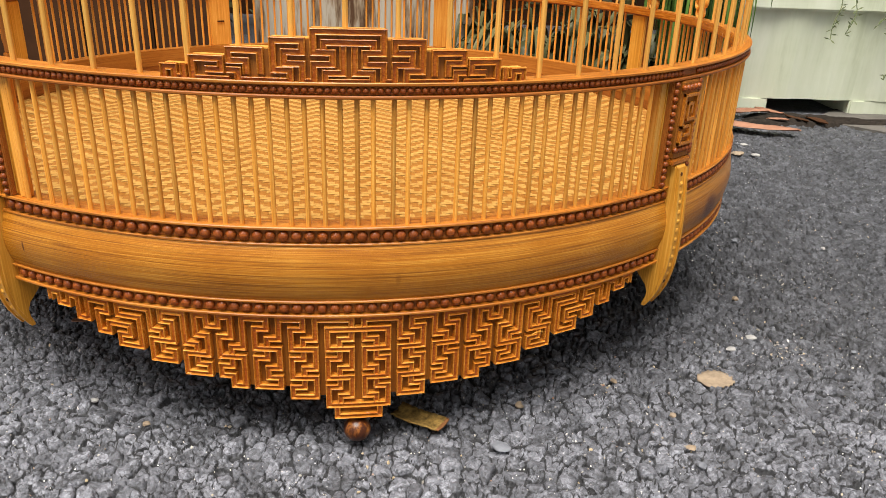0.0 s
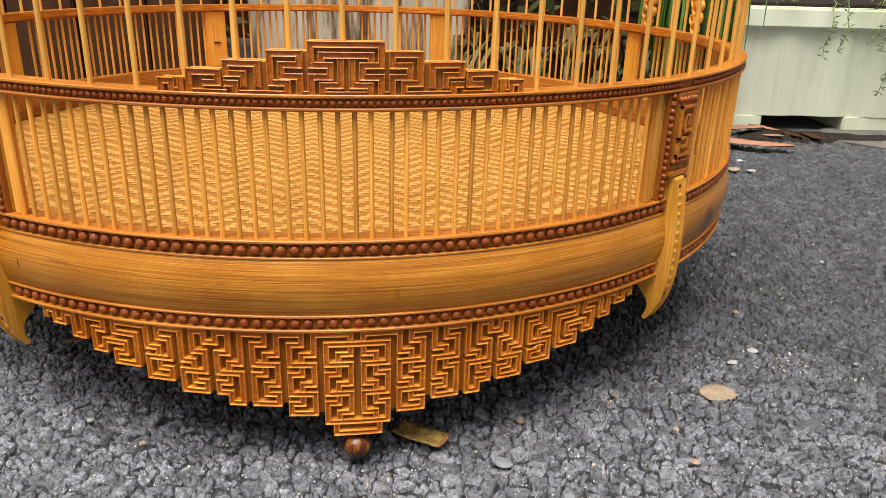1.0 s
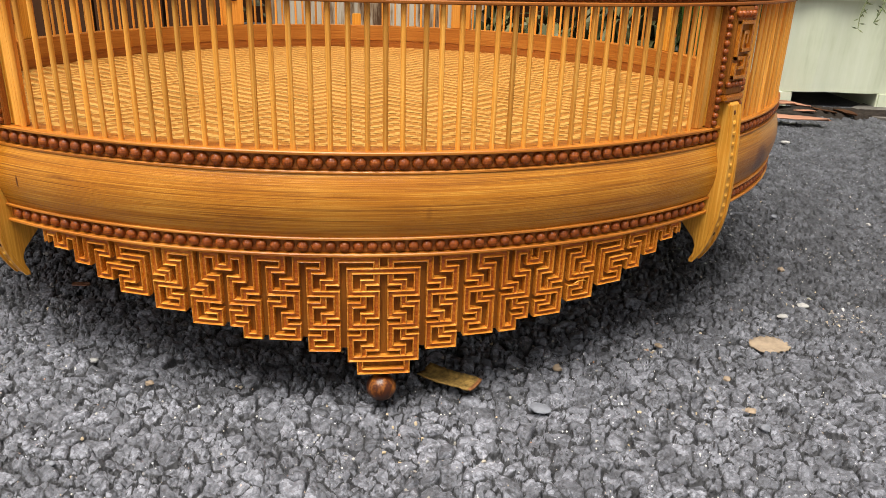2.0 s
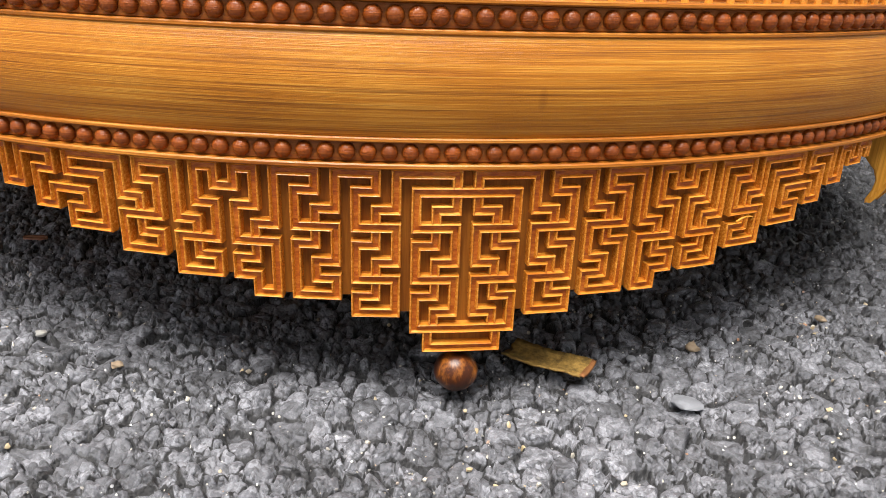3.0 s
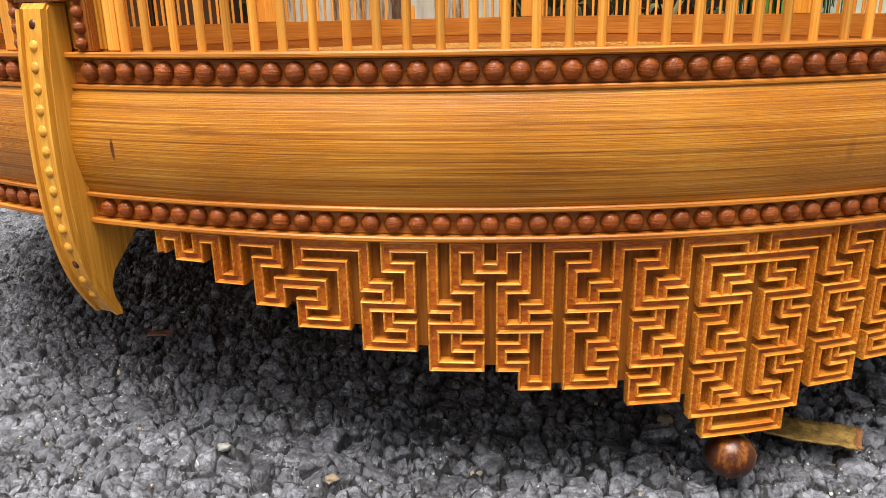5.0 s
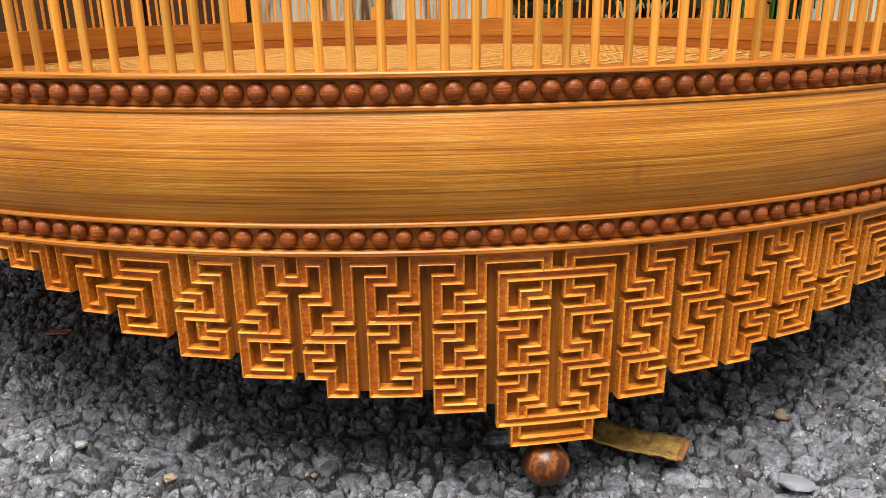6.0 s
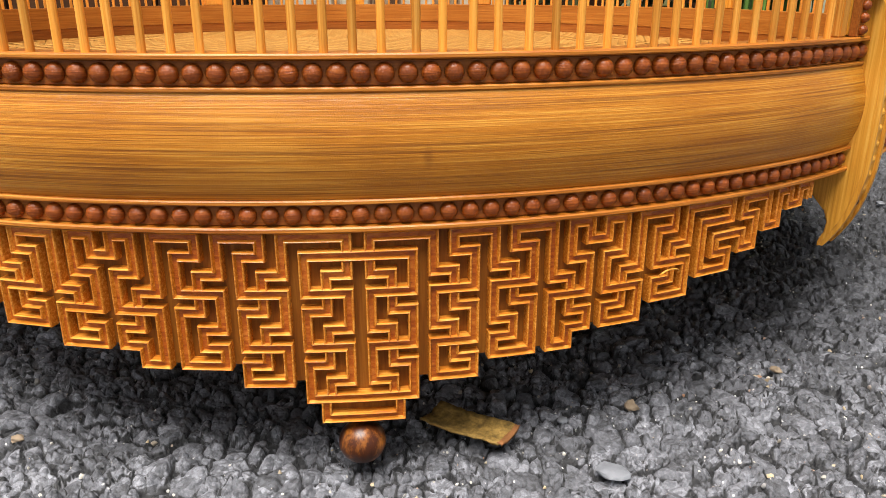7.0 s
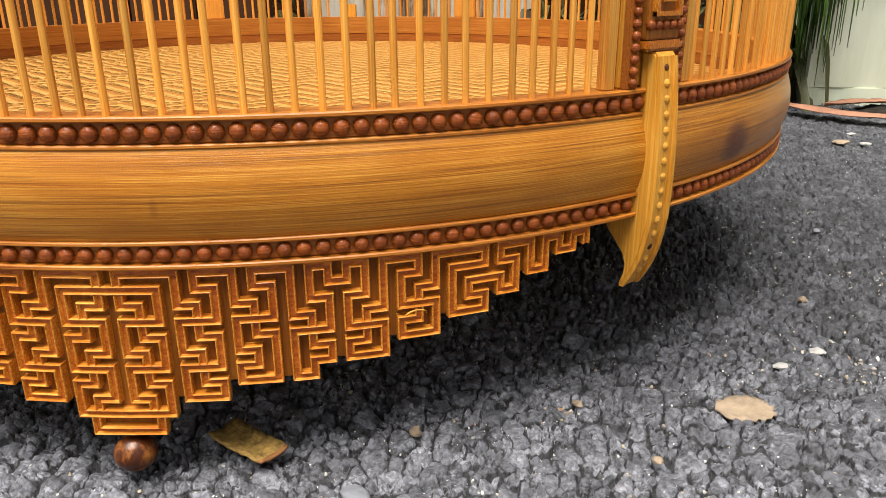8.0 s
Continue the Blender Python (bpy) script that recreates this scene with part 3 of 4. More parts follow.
# ---- legs, posts and carved panels at the five corners of the bays ----
def leg_meshes():
    outer = [(137, 3.2), (135.5, 4.4), (121, 6.2), (104, 7.4), (93, 7.6), (84, 7.4), (76, 6.9), (70, 5.9), (65, 4.8), (60, 3.3), (56, 1.6), (52, -0.5), (49, -2.3), (46.3, -4.2)]
    inner = [(45.8, -5.2), (47.5, -5.4), (52, -3.6), (56, -3.2), (60, -4.8), (64, -8.8), (68, -13.0), (71, -15.2), (74.5, -16.2), (76.2, -16.0), (76.2, -2.5), (137, -2.5)]
    ring = [(r, z) for z, r in outer + inner]
    bm = bmesh.new()
    w = 5.2
    sides = []
    for t in (-w, w):
        sides.append([bm.verts.new((K * t, -K * r, K * z)) for r, z in ring])
    bm.faces.new(sides[0])
    bm.faces.new(sides[1][::-1])
    k = len(ring)
    for i in range(k):
        j = (i + 1) % k
        bm.faces.new((sides[0][i], sides[1][i], sides[1][j], sides[0][j]))
    bmesh.ops.recalc_face_normals(bm, faces=bm.faces)
    edges = [e for e in bm.edges if abs(e.verts[0].co.x - e.verts[1].co.x) < 1e-6]
    bmesh.ops.bevel(bm, geom=edges, offset=K * 0.7, segments=2, affect="EDGES")
    me = bpy.data.meshes.new("leg")
    bm.to_mesh(me)
    bm.free()
    me.materials.append(LEG)
    return me, [(z, r) for z, r in outer]


leg_me, edge = leg_meshes()
leg_bead = sphere_mesh("leg_bead", K * 2.0, LEGBEAD, 12, 8)
leg_nail = sphere_mesh("leg_nail", K * 1.7, BALL, 12, 8)
side_bead = sphere_mesh("post_bead", K * 1.8, BEAD, 12, 8)


def box_mesh(name, x0, x1, y0, y1, z0, z1, mat, bev=0.4):
    bm = bmesh.new()
    bmesh.ops.create_cube(bm, size=1.0)
    for v in bm.verts:
        v.co = ((x0 if v.co.x < 0 else x1) * K, (y0 if v.co.y < 0 else y1) * K, (z0 if v.co.z < 0 else z1) * K)
    if bev:
        bmesh.ops.bevel(bm, geom=bm.edges[:], offset=K * bev, segments=2, affect="EDGES")
    me = bpy.data.meshes.new(name)
    bm.to_mesh(me)
    bm.free()
    me.materials.append(mat)
    return me


post_me = box_mesh("post", -16.4, 16.4, 3.0, 9.0, 124.2, 184.6, LEG, 0.8)
slim_me = box_mesh("post", -9.5, 9.5, 3.0, 7.0, 124.2, 184.6, LEG, 0.8)
flat_me = box_mesh("flat_post", -2.6, 2.6, 0.5, 5.0, 124.2, 184.6, WIRE, 0.5)
bead_back_me = box_mesh("bead_strip", -3.0, 3.0, 0.3, 3.2, 124.2, 184.6, CHANNEL, 0.4)
panel_me = box_mesh("panel", -8.6, 8.6, -2.2, 3.2, 141.0, 184.2, CARVEDBACK, 0.6)


def panel_bars():
    verts, faces = [], []
    for x0, z0, x1, z1 in ((-6, 160, -6, 182), (-6, 182, 6, 182), (6, 182, 6, 165), (6, 165, -2, 165), (-2, 165, -2, 176), (-2, 176, 2, 176), (2, 176, 2, 170), (-6, 160, 2, 160), (2, 160, 2, 154), (2, 154, -2.5, 154), (-6, 156, -6, 148), (-6, 148, 6, 148), (6, 148, 6, 161)):
        h = 0.8
        z0, z1 = 149.0 + (z0 - 147.0) * 0.79, 149.0 + (z1 - 147.0) * 0.79
        xa, xb, za, zb = min(x0, x1) - h, max(x0, x1) + h, min(z0, z1) - h, max(z0, z1) + h
        lift = 0.05 * (len(faces) % 7)
        b = len(verts)
        verts += [(K * x, K * y, K * z) for y in (-2.0, -4.0 - lift) for x, z in ((xa, za), (xb, za), (xb, zb), (xa, zb))]
        faces += [(b, b + 1, b + 2, b + 3), (b + 4, b + 7, b + 6, b + 5), (b, b + 4, b + 5, b + 1), (b + 1, b + 5, b + 6, b + 2), (b + 2, b + 6, b + 7, b + 3), (b + 3, b + 7, b + 4, b)]
    return fixed_normals(mesh_from("panel_bars", verts, faces, CARVED))


panel_bar_me = panel_bars()
sill_me = box_mesh("panel_foot", -9.5, 9.5, -3.5, 3.0, 137.3, 140.8, CARVED, 0.9)
for q in range(5):
    a = 36 + 72 * q
    behind = q == 2
    base = Matrix.Rotation(radians(a), 4, "Z") @ Matrix.Translation((0, -K * R, 0))
    leg = child("leg", leg_me, cage, "pale bamboo claw leg with a row of beads")
    leg.matrix_local = base
    zs = [e[0] for e in edge][::-1]
    rs = [e[1] for e in edge][::-1]
    z, i = 131.5, 0
    while z > 49.5:
        r = float(np.interp(z, zs, rs))
        slope = (float(np.interp(z - 0.5, zs, rs)) - float(np.interp(z + 0.5, zs, rs)))
        nail = i in (0, 12)
        b = child("nail" if nail else "leg_bead", leg_nail if nail else leg_bead, leg, "dark nail head" if nail else "")
        b.matrix_local = Matrix.Translation((0, -K * (r - 1.1), K * z))
        z -= 5.6 / math.sqrt(1 + slope * slope)
        i += 1
    for side in (-1, 1):
        verts, faces = [], []
        for zz, rr in edge[1:]:
            k = len(verts)
            x = side * 4.1
            verts += [(K * (x - 0.85), -K * (rr - 1), K * zz), (K * (x - 0.75), -K * (rr + 1.1), K * zz), (K * (x + 0.75), -K * (rr + 1.1), K * zz), (K * (x + 0.85), -K * (rr - 1), K * zz)]
            if k:
                faces += [(k - 4 + u, k - 4 + (u + 1) % 4, k + (u + 1) % 4, k + u) for u in range(4)]
        child("leg_border", fixed_normals(mesh_from("leg_border", verts, faces, LEG)), leg)
    if behind:
        continue
    post = child("post", post_me if q in (0, 4) else slim_me, cage, "bamboo post behind a carved panel")
    post.matrix_local = base
    for side in (-1, 1) if q in (0, 4) else ():
        bs = child("bead_strip", bead_back_me, post)
        bs.matrix_local = Matrix.Translation((side * K * 11.9, 0, 0))
        for i in range(15):
            b = child("post_bead", side_bead, post)
            b.matrix_local = Matrix.Translation((side * K * 11.9, K * -0.2, K * (126.6 + 4.0 * i)))
        fp = child("flat_post", flat_me, post)
        fp.matrix_local = Matrix.Translation((side * K * 20.3, K * 2.0, 0))
    child("panel", panel_me, post, "dark brown panel carved with a meander")
    child("panel_bars", panel_bar_me, post)
    for zb in (146.0, 180.6) if q in (0, 4) else ():
        for i in range(5):
            b = child("panel_bead", side_bead, post)
            b.matrix_local = Matrix.Translation((K * (3.7 * i - 7.4), K * -2.4, K * zb))
    child("panel_foot", sill_me, post)


# ---- ground: one sheet of rough asphalt ----
def spread(lo, hi, fine, soft, far):
    """Even steps from lo to hi, slowly wider ones up to soft, then ever wider."""
    out, step, x = [], fine, hi
    while x < far:
        out.append(x)
        step = min(0.0023, step * 1.010) if x < soft else step * 1.22
        x += step
    left, step, x = [], fine, lo - fine
    while x > -far:
        left.append(x)
        step *= 1.06
        x -= step
    return np.array(left[::-1] + list(np.arange(lo, hi, fine)) + out + [far])


def worley(x, y, size, seed):
    """Distance to the nearest and second nearest of scattered points, in cell sizes, and a number per cell."""
    gx, gy = np.floor(x / size), np.floor(y / size)
    f1, f2, who, lean_ = np.full(x.shape, 9.0), np.full(x.shape, 9.0), np.zeros(x.shape), np.zeros(x.shape)

    def rnd(a, b, s):
        v = np.sin(a * 127.1 + b * 311.7 + s * 74.7 + seed) * 43758.5453
        return v - np.floor(v)
    for i in (-1, 0, 1):
        for j in (-1, 0, 1):
            cx_, cy_ = gx + i, gy + j
            px_, py_ = cx_ + 0.08 + 0.84 * rnd(cx_, cy_, 1) - x / size, cy_ + 0.08 + 0.84 * rnd(cx_, cy_, 2) - y / size
            d = np.hypot(px_, py_)
            near = d < f1
            f2 = np.where(near, f1, np.minimum(f2, d))
            who = np.where(near, rnd(cx_, cy_, 3), who)
            lean_ = np.where(near, px_ * (rnd(cx_, cy_, 4) - 0.5) + py_ * (rnd(cx_, cy_, 5) - 0.5), lean_)
            f1 = np.where(near, d, f1)
    return f1, f2, who, lean_


def value_noise(x, y, size, seed):
    gx, gy = np.floor(x / size), np.floor(y / size)
    u, v = x / size - gx, y / size - gy
    u, v = u * u * (3 - 2 * u), v * v * (3 - 2 * v)

    def rnd(a, b):
        q = np.sin(a * 157.3 + b * 271.9 + seed * 33.1) * 43758.5453
        return q - np.floor(q)
    low = rnd(gx, gy) * (1 - u) + rnd(gx + 1, gy) * u
    high = rnd(gx, gy + 1) * (1 - u) + rnd(gx + 1, gy + 1) * u
    return low * (1 - v) + high * v - 0.5


def ground_height(x, y):
    wx = x + 0.0022 * value_noise(x, y, 0.0062, 1) + 0.0005 * value_noise(x, y, 0.0022, 2)
    wy = y + 0.0022 * value_noise(x, y, 0.0062, 3) + 0.0005 * value_noise(x, y, 0.0022, 4)
    f1, f2, who, lean_ = worley(wx, wy, 0.0070, 0.0)
    g1, g2, wh2, lean2 = worley(wx + 0.5, wy, 0.0034, 5.0)
    h1, h2, wh3, lean3 = worley(x + 0.3, y, 0.0021, 9.0)
    gap = np.clip((f2 - f1) * 5.2, 0, 1) ** 0.8
    gap2 = np.clip((g2 - g1) * 3.4, 0, 1) ** 0.8
    # whole stones beside heaps of smaller ones
    broken = np.clip((who - 0.30) * 9, 0, 1)
    top = 0.0028 + 0.0015 * np.sin(who * 40) + 0.0052 * lean_
    piece = gap2 * (0.0014 + 0.0020 * wh2 + 0.0040 * lean2)
    stone = gap * top * (1 - broken) + broken * (0.25 * gap * top + piece)
    rough_ = 0.0010 * lean3 + 0.0012 * value_noise(x, y, 0.0026, 6) + 0.0012 * gap * value_noise(x, y, 0.0052, 7)
    solid = np.clip((f2 - f1) * 4.2, 0, 1) ** 0.8 * (1 - broken * (1 - gap2 ** 0.7) * 0.9)
    return 0.98 * stone + rough_ - 0.0046 + 0.0006 * np.sin(x * 60) * np.sin(y * 47 + 1), solid


xs, ys = spread(-0.30, 0.24, 0.00060, 0.66, 60.0), spread(0.205, 0.36, 0.00058, 1.02, 60.0)
gx_, gy_ = np.meshgrid(xs, ys, indexing="ij")
stepx, stepy = np.gradient(xs), np.gradient(ys)
near_ = np.clip(1.0 - (np.maximum(stepx[:, None], stepy[None, :]) - 0.0025) / 0.0015, 0, 1)
gz_, solid_ = ground_height(gx_, gy_)
gz_ = gz_ * near_ - 0.001 - 0.002 * (1 - near_)
solid_ = solid_ * near_ + 0.44 * (1 - near_)
nx_, ny_ = gx_.shape
gv = np.stack([gx_, gy_, gz_], -1).reshape(-1, 3)
ii, jj = np.meshgrid(np.arange(nx_ - 1), np.arange(ny_ - 1), indexing="ij")
q0 = (ii * ny_ + jj).ravel()
gf = np.stack([q0, q0 + ny_, q0 + ny_ + 1, q0 + 1], -1)
gme = bpy.data.meshes.new("ground")
gme.vertices.add(len(gv))
gme.vertices.foreach_set("co", gv.ravel())
gme.loops.add(gf.size)
gme.loops.foreach_set("vertex_index", gf.ravel())
gme.polygons.add(len(gf))
gme.polygons.foreach_set("loop_start", np.arange(0, gf.size, 4))
gme.polygons.foreach_set("use_smooth", np.ones(len(gf), bool))
gme.update(calc_edges=True)
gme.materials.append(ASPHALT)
gme.attributes.new("stone", "FLOAT", "POINT").data.foreach_set("value", solid_.astype(np.float32).ravel())
tagged(new("ground", gme), "rough grey asphalt of coarse crushed stone", "ground", kind="structure")


# ---- loose grit: pale grains swept into the hollows ----
def grit(count, label):
    rnd = random.Random(77)
    nests = [(rnd.uniform(-0.30, 0.34), rnd.uniform(0.19, 0.56), rnd.uniform(0.004, 0.03)) for _ in range(110)]
    spots = []
    for _ in range(count):
        if rnd.random() < 0.62:
            cx_, cy_, rr = rnd.choice(nests)
            spots.append((rnd.gauss(cx_, rr), rnd.gauss(cy_, rr * 0.7)))
        else:
            spots.append((rnd.uniform(-0.34, 0.42), rnd.uniform(0.19, 0.62)))
    at = np.array(spots)
    level = ground_height(at[:, 0], at[:, 1])[0] - 0.001
    low = np.argsort(level)[: int(count * 0.62)]
    spots, level = [spots[i] for i in low], level[low]
    shape = bmesh.new()
    bmesh.ops.create_icosphere(shape, subdivisions=1, radius=1.0)
    ball_v, ball_f = [v.co.copy() for v in shape.verts], [tuple(v.index for v in f.verts) for f in shape.faces]
    shape.free()
    verts, faces = [], []
    for (x, y), z in zip(spots, level):
        size = 0.00022 + 0.00085 * rnd.random() ** 3.0
        turn = Euler((rnd.uniform(0, 6), rnd.uniform(0, 6), rnd.uniform(0, 6))).to_matrix()
        sx, sy, sz = rnd.uniform(0.7, 1.3), rnd.uniform(0.6, 1.1), rnd.uniform(0.5, 0.9)
        k = len(verts)
        for v in ball_v:
            p = turn @ Vector((v.x * sx, v.y * sy, v.z * sz)) * size * rnd.uniform(0.6, 1.25)
            verts.append((x + p.x, y + p.y, z + size * 0.35 + p.z))
        faces += [tuple(k + i for i in f) for f in ball_f]
    ob = new("grit", mesh_from("grit", verts, faces, GRIT))
    return tagged(ob, label, "grit", kind="stuff")


# ---- planters behind ----
def box_bm(bm, x0, x1, y0, y1, z0, z1):
    vs = [bm.verts.new((x, y, z)) for x in (x0, x1) for y in (y0, y1) for z in (z0, z1)]
    for f in ((0, 1, 3, 2), (4, 6, 7, 5), (0, 4, 5, 1), (2, 3, 7, 6), (0, 2, 6, 4), (1, 5, 7, 3)):
        bm.faces.new([vs[q] for q in f])
    return vs


def bm_object(name, bm, mat, parent=None, bev=0.0, label=""):
    bmesh.ops.recalc_face_normals(bm, faces=bm.faces)
    if bev:
        bmesh.ops.bevel(bm, geom=bm.edges[:], offset=bev, segments=2, affect="EDGES")
    me = bpy.data.meshes.new(name)
    bm.to_mesh(me)
    bm.free()
    me.materials.append(mat)
    ob = new(name, me)
    ob.parent = parent
    return tagged(ob, label=label)


def planter(x0, y0, length, height, label, turn=0.0, skin=None, feet=()):
    skin = skin or PLANTER
    p = new("planter")
    p.matrix_world = pose(x0, y0, 0, 0, 0, turn)
    tagged(p, label, "planter", "white planters")
    foot = 0.016
    bm = bmesh.new()
    n = 9
    prof = []
    for i in range(n * 4 + 1):
        u = i / (n * 4)
        prof.append((length * u, -0.0035 if (i % 4) in (1, 2) else 0.0))
    # ribbed front, tapering to the base
    low = [bm.verts.new((x, y + 0.006, foot)) for x, y in prof]
    top = [bm.verts.new((x, y, height)) for x, y in prof]
    back_l, back_t = [bm.verts.new((x, 0.17, foot)) for x in (0, length)], [bm.verts.new((x, 0.18, height)) for x in (0, length)]
    for i in range(len(prof) - 1):
        bm.faces.new((low[i], low[i + 1], top[i + 1], top[i]))
    bm.faces.new((low[-1], back_l[1], back_t[1], top[-1]))
    bm.faces.new((back_l[1], back_l[0], back_t[0], back_t[1]))
    bm.faces.new((back_l[0], low[0], top[0], back_t[0]))
    bm.faces.new(low + [back_l[1], back_l[0]])
    bm_object("trough", bm, skin, p)
    bm = bmesh.new()
    box_bm(bm, -0.008, length + 0.008, -0.010, 0.19, height - 0.004, height + 0.022)
    bm_object("rim", bm, skin, p, 0.003)
    for fa, fb in feet:
        bm = bmesh.new()
        box_bm(bm, fa, fb, 0.004, 0.16, -0.006, foot + 0.001)
        bm_object("foot", bm, skin, p, 0.002)
    bm = bmesh.new()
    box_bm(bm, 0.01, length - 0.01, 0.004, 0.17, height + 0.01, height + 0.026)
    bm_object("soil", bm, SOILDARK, p)
    return p


planter(0.336, 1.014, 0.64, 0.131, "weathered greenish white ribbed plastic planter trough on feet", 3.0, None, ((0.0, 0.085), (0.195, 0.286), (0.55, 0.64)))
planter(-0.30, 1.20, 0.33, 0.26, "stained off-white planter box behind the cage", 0.0, STAINED, ((0.0, 0.08), (0.25, 0.33)))

wall = new("timber_box")
tagged(wall, "dark brown weathered timber box behind the cage", "box")
for i in range(12):
    bm = bmesh.new()
    box_bm(bm, -1.52 + i * 0.1, -1.52 + i * 0.1 + 0.096, 1.12, 1.15, -0.004, 0.34 + 0.01 * (i % 3))
    bm_object("board", bm, BROWNBOARD, wall, 0.003)


def blade(verts, faces, base, lean, height, width, droop):
    """One strap leaf: a folded ribbon that rises and arches over."""
    n = 7
    k = len(verts)
    side = Vector((-lean.y, lean.x, 0)).normalized()
    for i in range(n + 1):
        u = i / n
        p = base + lean * (u * u * droop) + Vector((0, 0, height * (u - 0.45 * u * u * u * droop * 6)))
        w = width * (1 - u) ** 0.6 * (0.5 + min(1, 3 * u) * 0.5)
        verts += [tuple(p - side * w), tuple(p + Vector((0, 0, -w * 0.5))), tuple(p + side * w)]
        if i:
            a = k + 3 * i
            faces += [(a - 3, a, a + 1, a - 2), (a - 2, a + 1, a + 2, a - 1)]


def strap_plant(x, y, z, n, height, spread_, label):
    verts, faces = [], []
    for _ in range(n):
        a = random.uniform(0, 2 * math.pi)
        lean = Vector((math.cos(a), math.sin(a), 0)) * spread_ * random.uniform(0.4, 1.2)
        blade(verts, faces, Vector((x + random.uniform(-0.03, 0.03), y + random.uniform(-0.03, 0.03), z)), lean, height * random.uniform(0.6, 1.1), random.uniform(0.005, 0.011), random.uniform(0.4, 1.0))
    ob = new("strap_leaf_plant", mesh_from("strap_leaf_plant", verts, faces, GREEN, True))
    return tagged(ob, label, "plant", "strap leaf plants")


for px, py, h in ((0.10, 1.12, 0.30), (0.18, 1.10, 0.34), (0.25, 1.08, 0.30), (0.31, 1.06, 0.26), (0.05, 1.2, 0.3), (-0.5, 1.3, 0.4), (-0.2, 1.3, 0.45), (0.0, 1.35, 0.45)):
    strap_plant(px, py, -0.002, 60, h, 0.16, "dark green clump of arching strap leaves")



# ---- door posts at the back of the cage ----
door_post = box_mesh("door_post", -11.5, 11.5, 2.0, 7.5, 124.2, 184.6, WIRE, 0.8)
latch_me = box_mesh("latch", -4.0, 4.0, 7.4, 9.0, 150.0, 151.6, BALL, 0.4)
for a in (-153.3, 156.7):
    dp = child("door_post", door_post, cage, "flat orange bamboo door post")
    dp.matrix_local = Matrix.Rotation(radians(a), 4, "Z") @ Matrix.Translation((0, -K * R, 0))
    if a < 0:
        child("latch", latch_me, dp, "small dark metal latch")


# ---- things on the ground ----
def scrap(name, x, y, length, width, turn, mat, label, category, curl=0.25, lift=0.001, tip=0.5, seed=1, thick=0.0006, bend=0.0):
    """A dry leaf or scrap: a curled, slightly ragged sheet with thickness."""
    rnd = random.Random(seed)
    n, m = 14, 6
    verts, faces = [], []
    for i in range(n + 1):
        u = i / n
        edge_w = max(0.12, math.sin(math.pi * u) ** tip if tip else 1.0) * (1 + rnd.uniform(-0.15, 0.15) * min(1.0, 0.3 + 2 * tip))
        for j in range(m + 1):
            v = j / m * 2 - 1
            ragged = rnd.uniform(-0.02, 0.02) * length * (i in (0, n))
            x_ = (u - 0.5) * length + ragged
            y_ = v * width / 2 * edge_w + bend * math.sin(math.pi * u)
            z_ = lift + 0.001 + curl * width * (v * v * 0.6 + 0.25 * math.sin(u * 5 + seed)) + rnd.uniform(-0.0002, 0.0002)
            verts.append((x_, y_, max(-0.0025, z_)))
    k = len(verts)
    verts += [(x_, y_, z_ - thick) for x_, y_, z_ in verts]
    w_ = m + 1
    for i in range(n):
        for j in range(m):
            a = i * w_ + j
            faces += [(a, a + w_, a + w_ + 1, a + 1), (k + a, k + a + 1, k + a + w_ + 1, k + a + w_)]
    rim = [j for j in range(w_)] + [i * w_ + m for i in range(1, n + 1)] + [n * w_ + j for j in range(m - 1, -1, -1)] + [i * w_ for i in range(n - 1, 0, -1)]
    for a, b in zip(rim, rim[1:] + rim[:1]):
        faces.append((a, b, k + b, k + a))
    ob = new(name, fixed_normals(mesh_from(name, verts, faces, mat, True)))
    ob.matrix_world = pose(x, y, 0.0, 0, 0, turn)
    return tagged(ob, label, category)


def pebble(name, x, y, size, mat, label, seed, flat=0.5, turn=0.0, knobs=1.0):
    bm = bmesh.new()
    bmesh.ops.create_icosphere(bm, subdivisions=2, radius=size / 2)
    for v in bm.verts:
        k = 1 + 0.42 * knobs * noise.noise(v.co * (2.6 / size) + Vector((seed * 7.1, seed, 0))) + 0.22 * knobs * noise.noise(v.co * (6.0 / size) + Vector((seed, 3.3, 0)))
        v.co = Vector((v.co.x * k * 1.25, v.co.y * k, v.co.z * k * flat))
    me = bpy.data.meshes.new(name)
    bm.to_mesh(me)
    bm.free()
    me.materials.append(mat)
    ob = new(name, me)
    level = float(ground_height(np.array([x - size / 3, x, x + size / 3]), np.array([y, y, y]))[0].max()) if y < 0.9 else 0.0
    ob.matrix_world = pose(x, y, max(level - 0.001, -0.002) + size * flat * 0.15, 0, 0, turn)
    return tagged(ob, label, "pebble", "loose stones")


dry = scrap("dry_leaf", 0.0022, 0.3074, 0.0236, 0.0108, -29, DRYLEAF, "curled dry yellow-brown leaf strip lying on asphalt", "leaf", 0.16, 0.0010, 0.0, 3)
leaf_end = scrap("burnt_end", 0.0120, 0.3020, 0.0034, 0.0100, -29, BROWNEND, "", "", 0.16, 0.0013, 0.0, 4)
leaf_end.parent = dry
leaf_end.matrix_parent_inverse = dry.matrix_world.inverted()
tagged(leaf_end, "browned broken end")
scrap("leaf_scrap", 0.1510, 0.3570, 0.0190, 0.0145, 12, TANLEAF, "small round tan dried leaf scrap on asphalt", "leaf", 0.05, -0.0030, 0.35, 5)
scrap("fallen_leaf", 0.352, 0.925, 0.135, 0.030, -33, REDLEAF, "long red-brown fallen leaf near the planter", "leaf", 0.10, 0.004, 0.45, 8, 0.0006, -0.016)
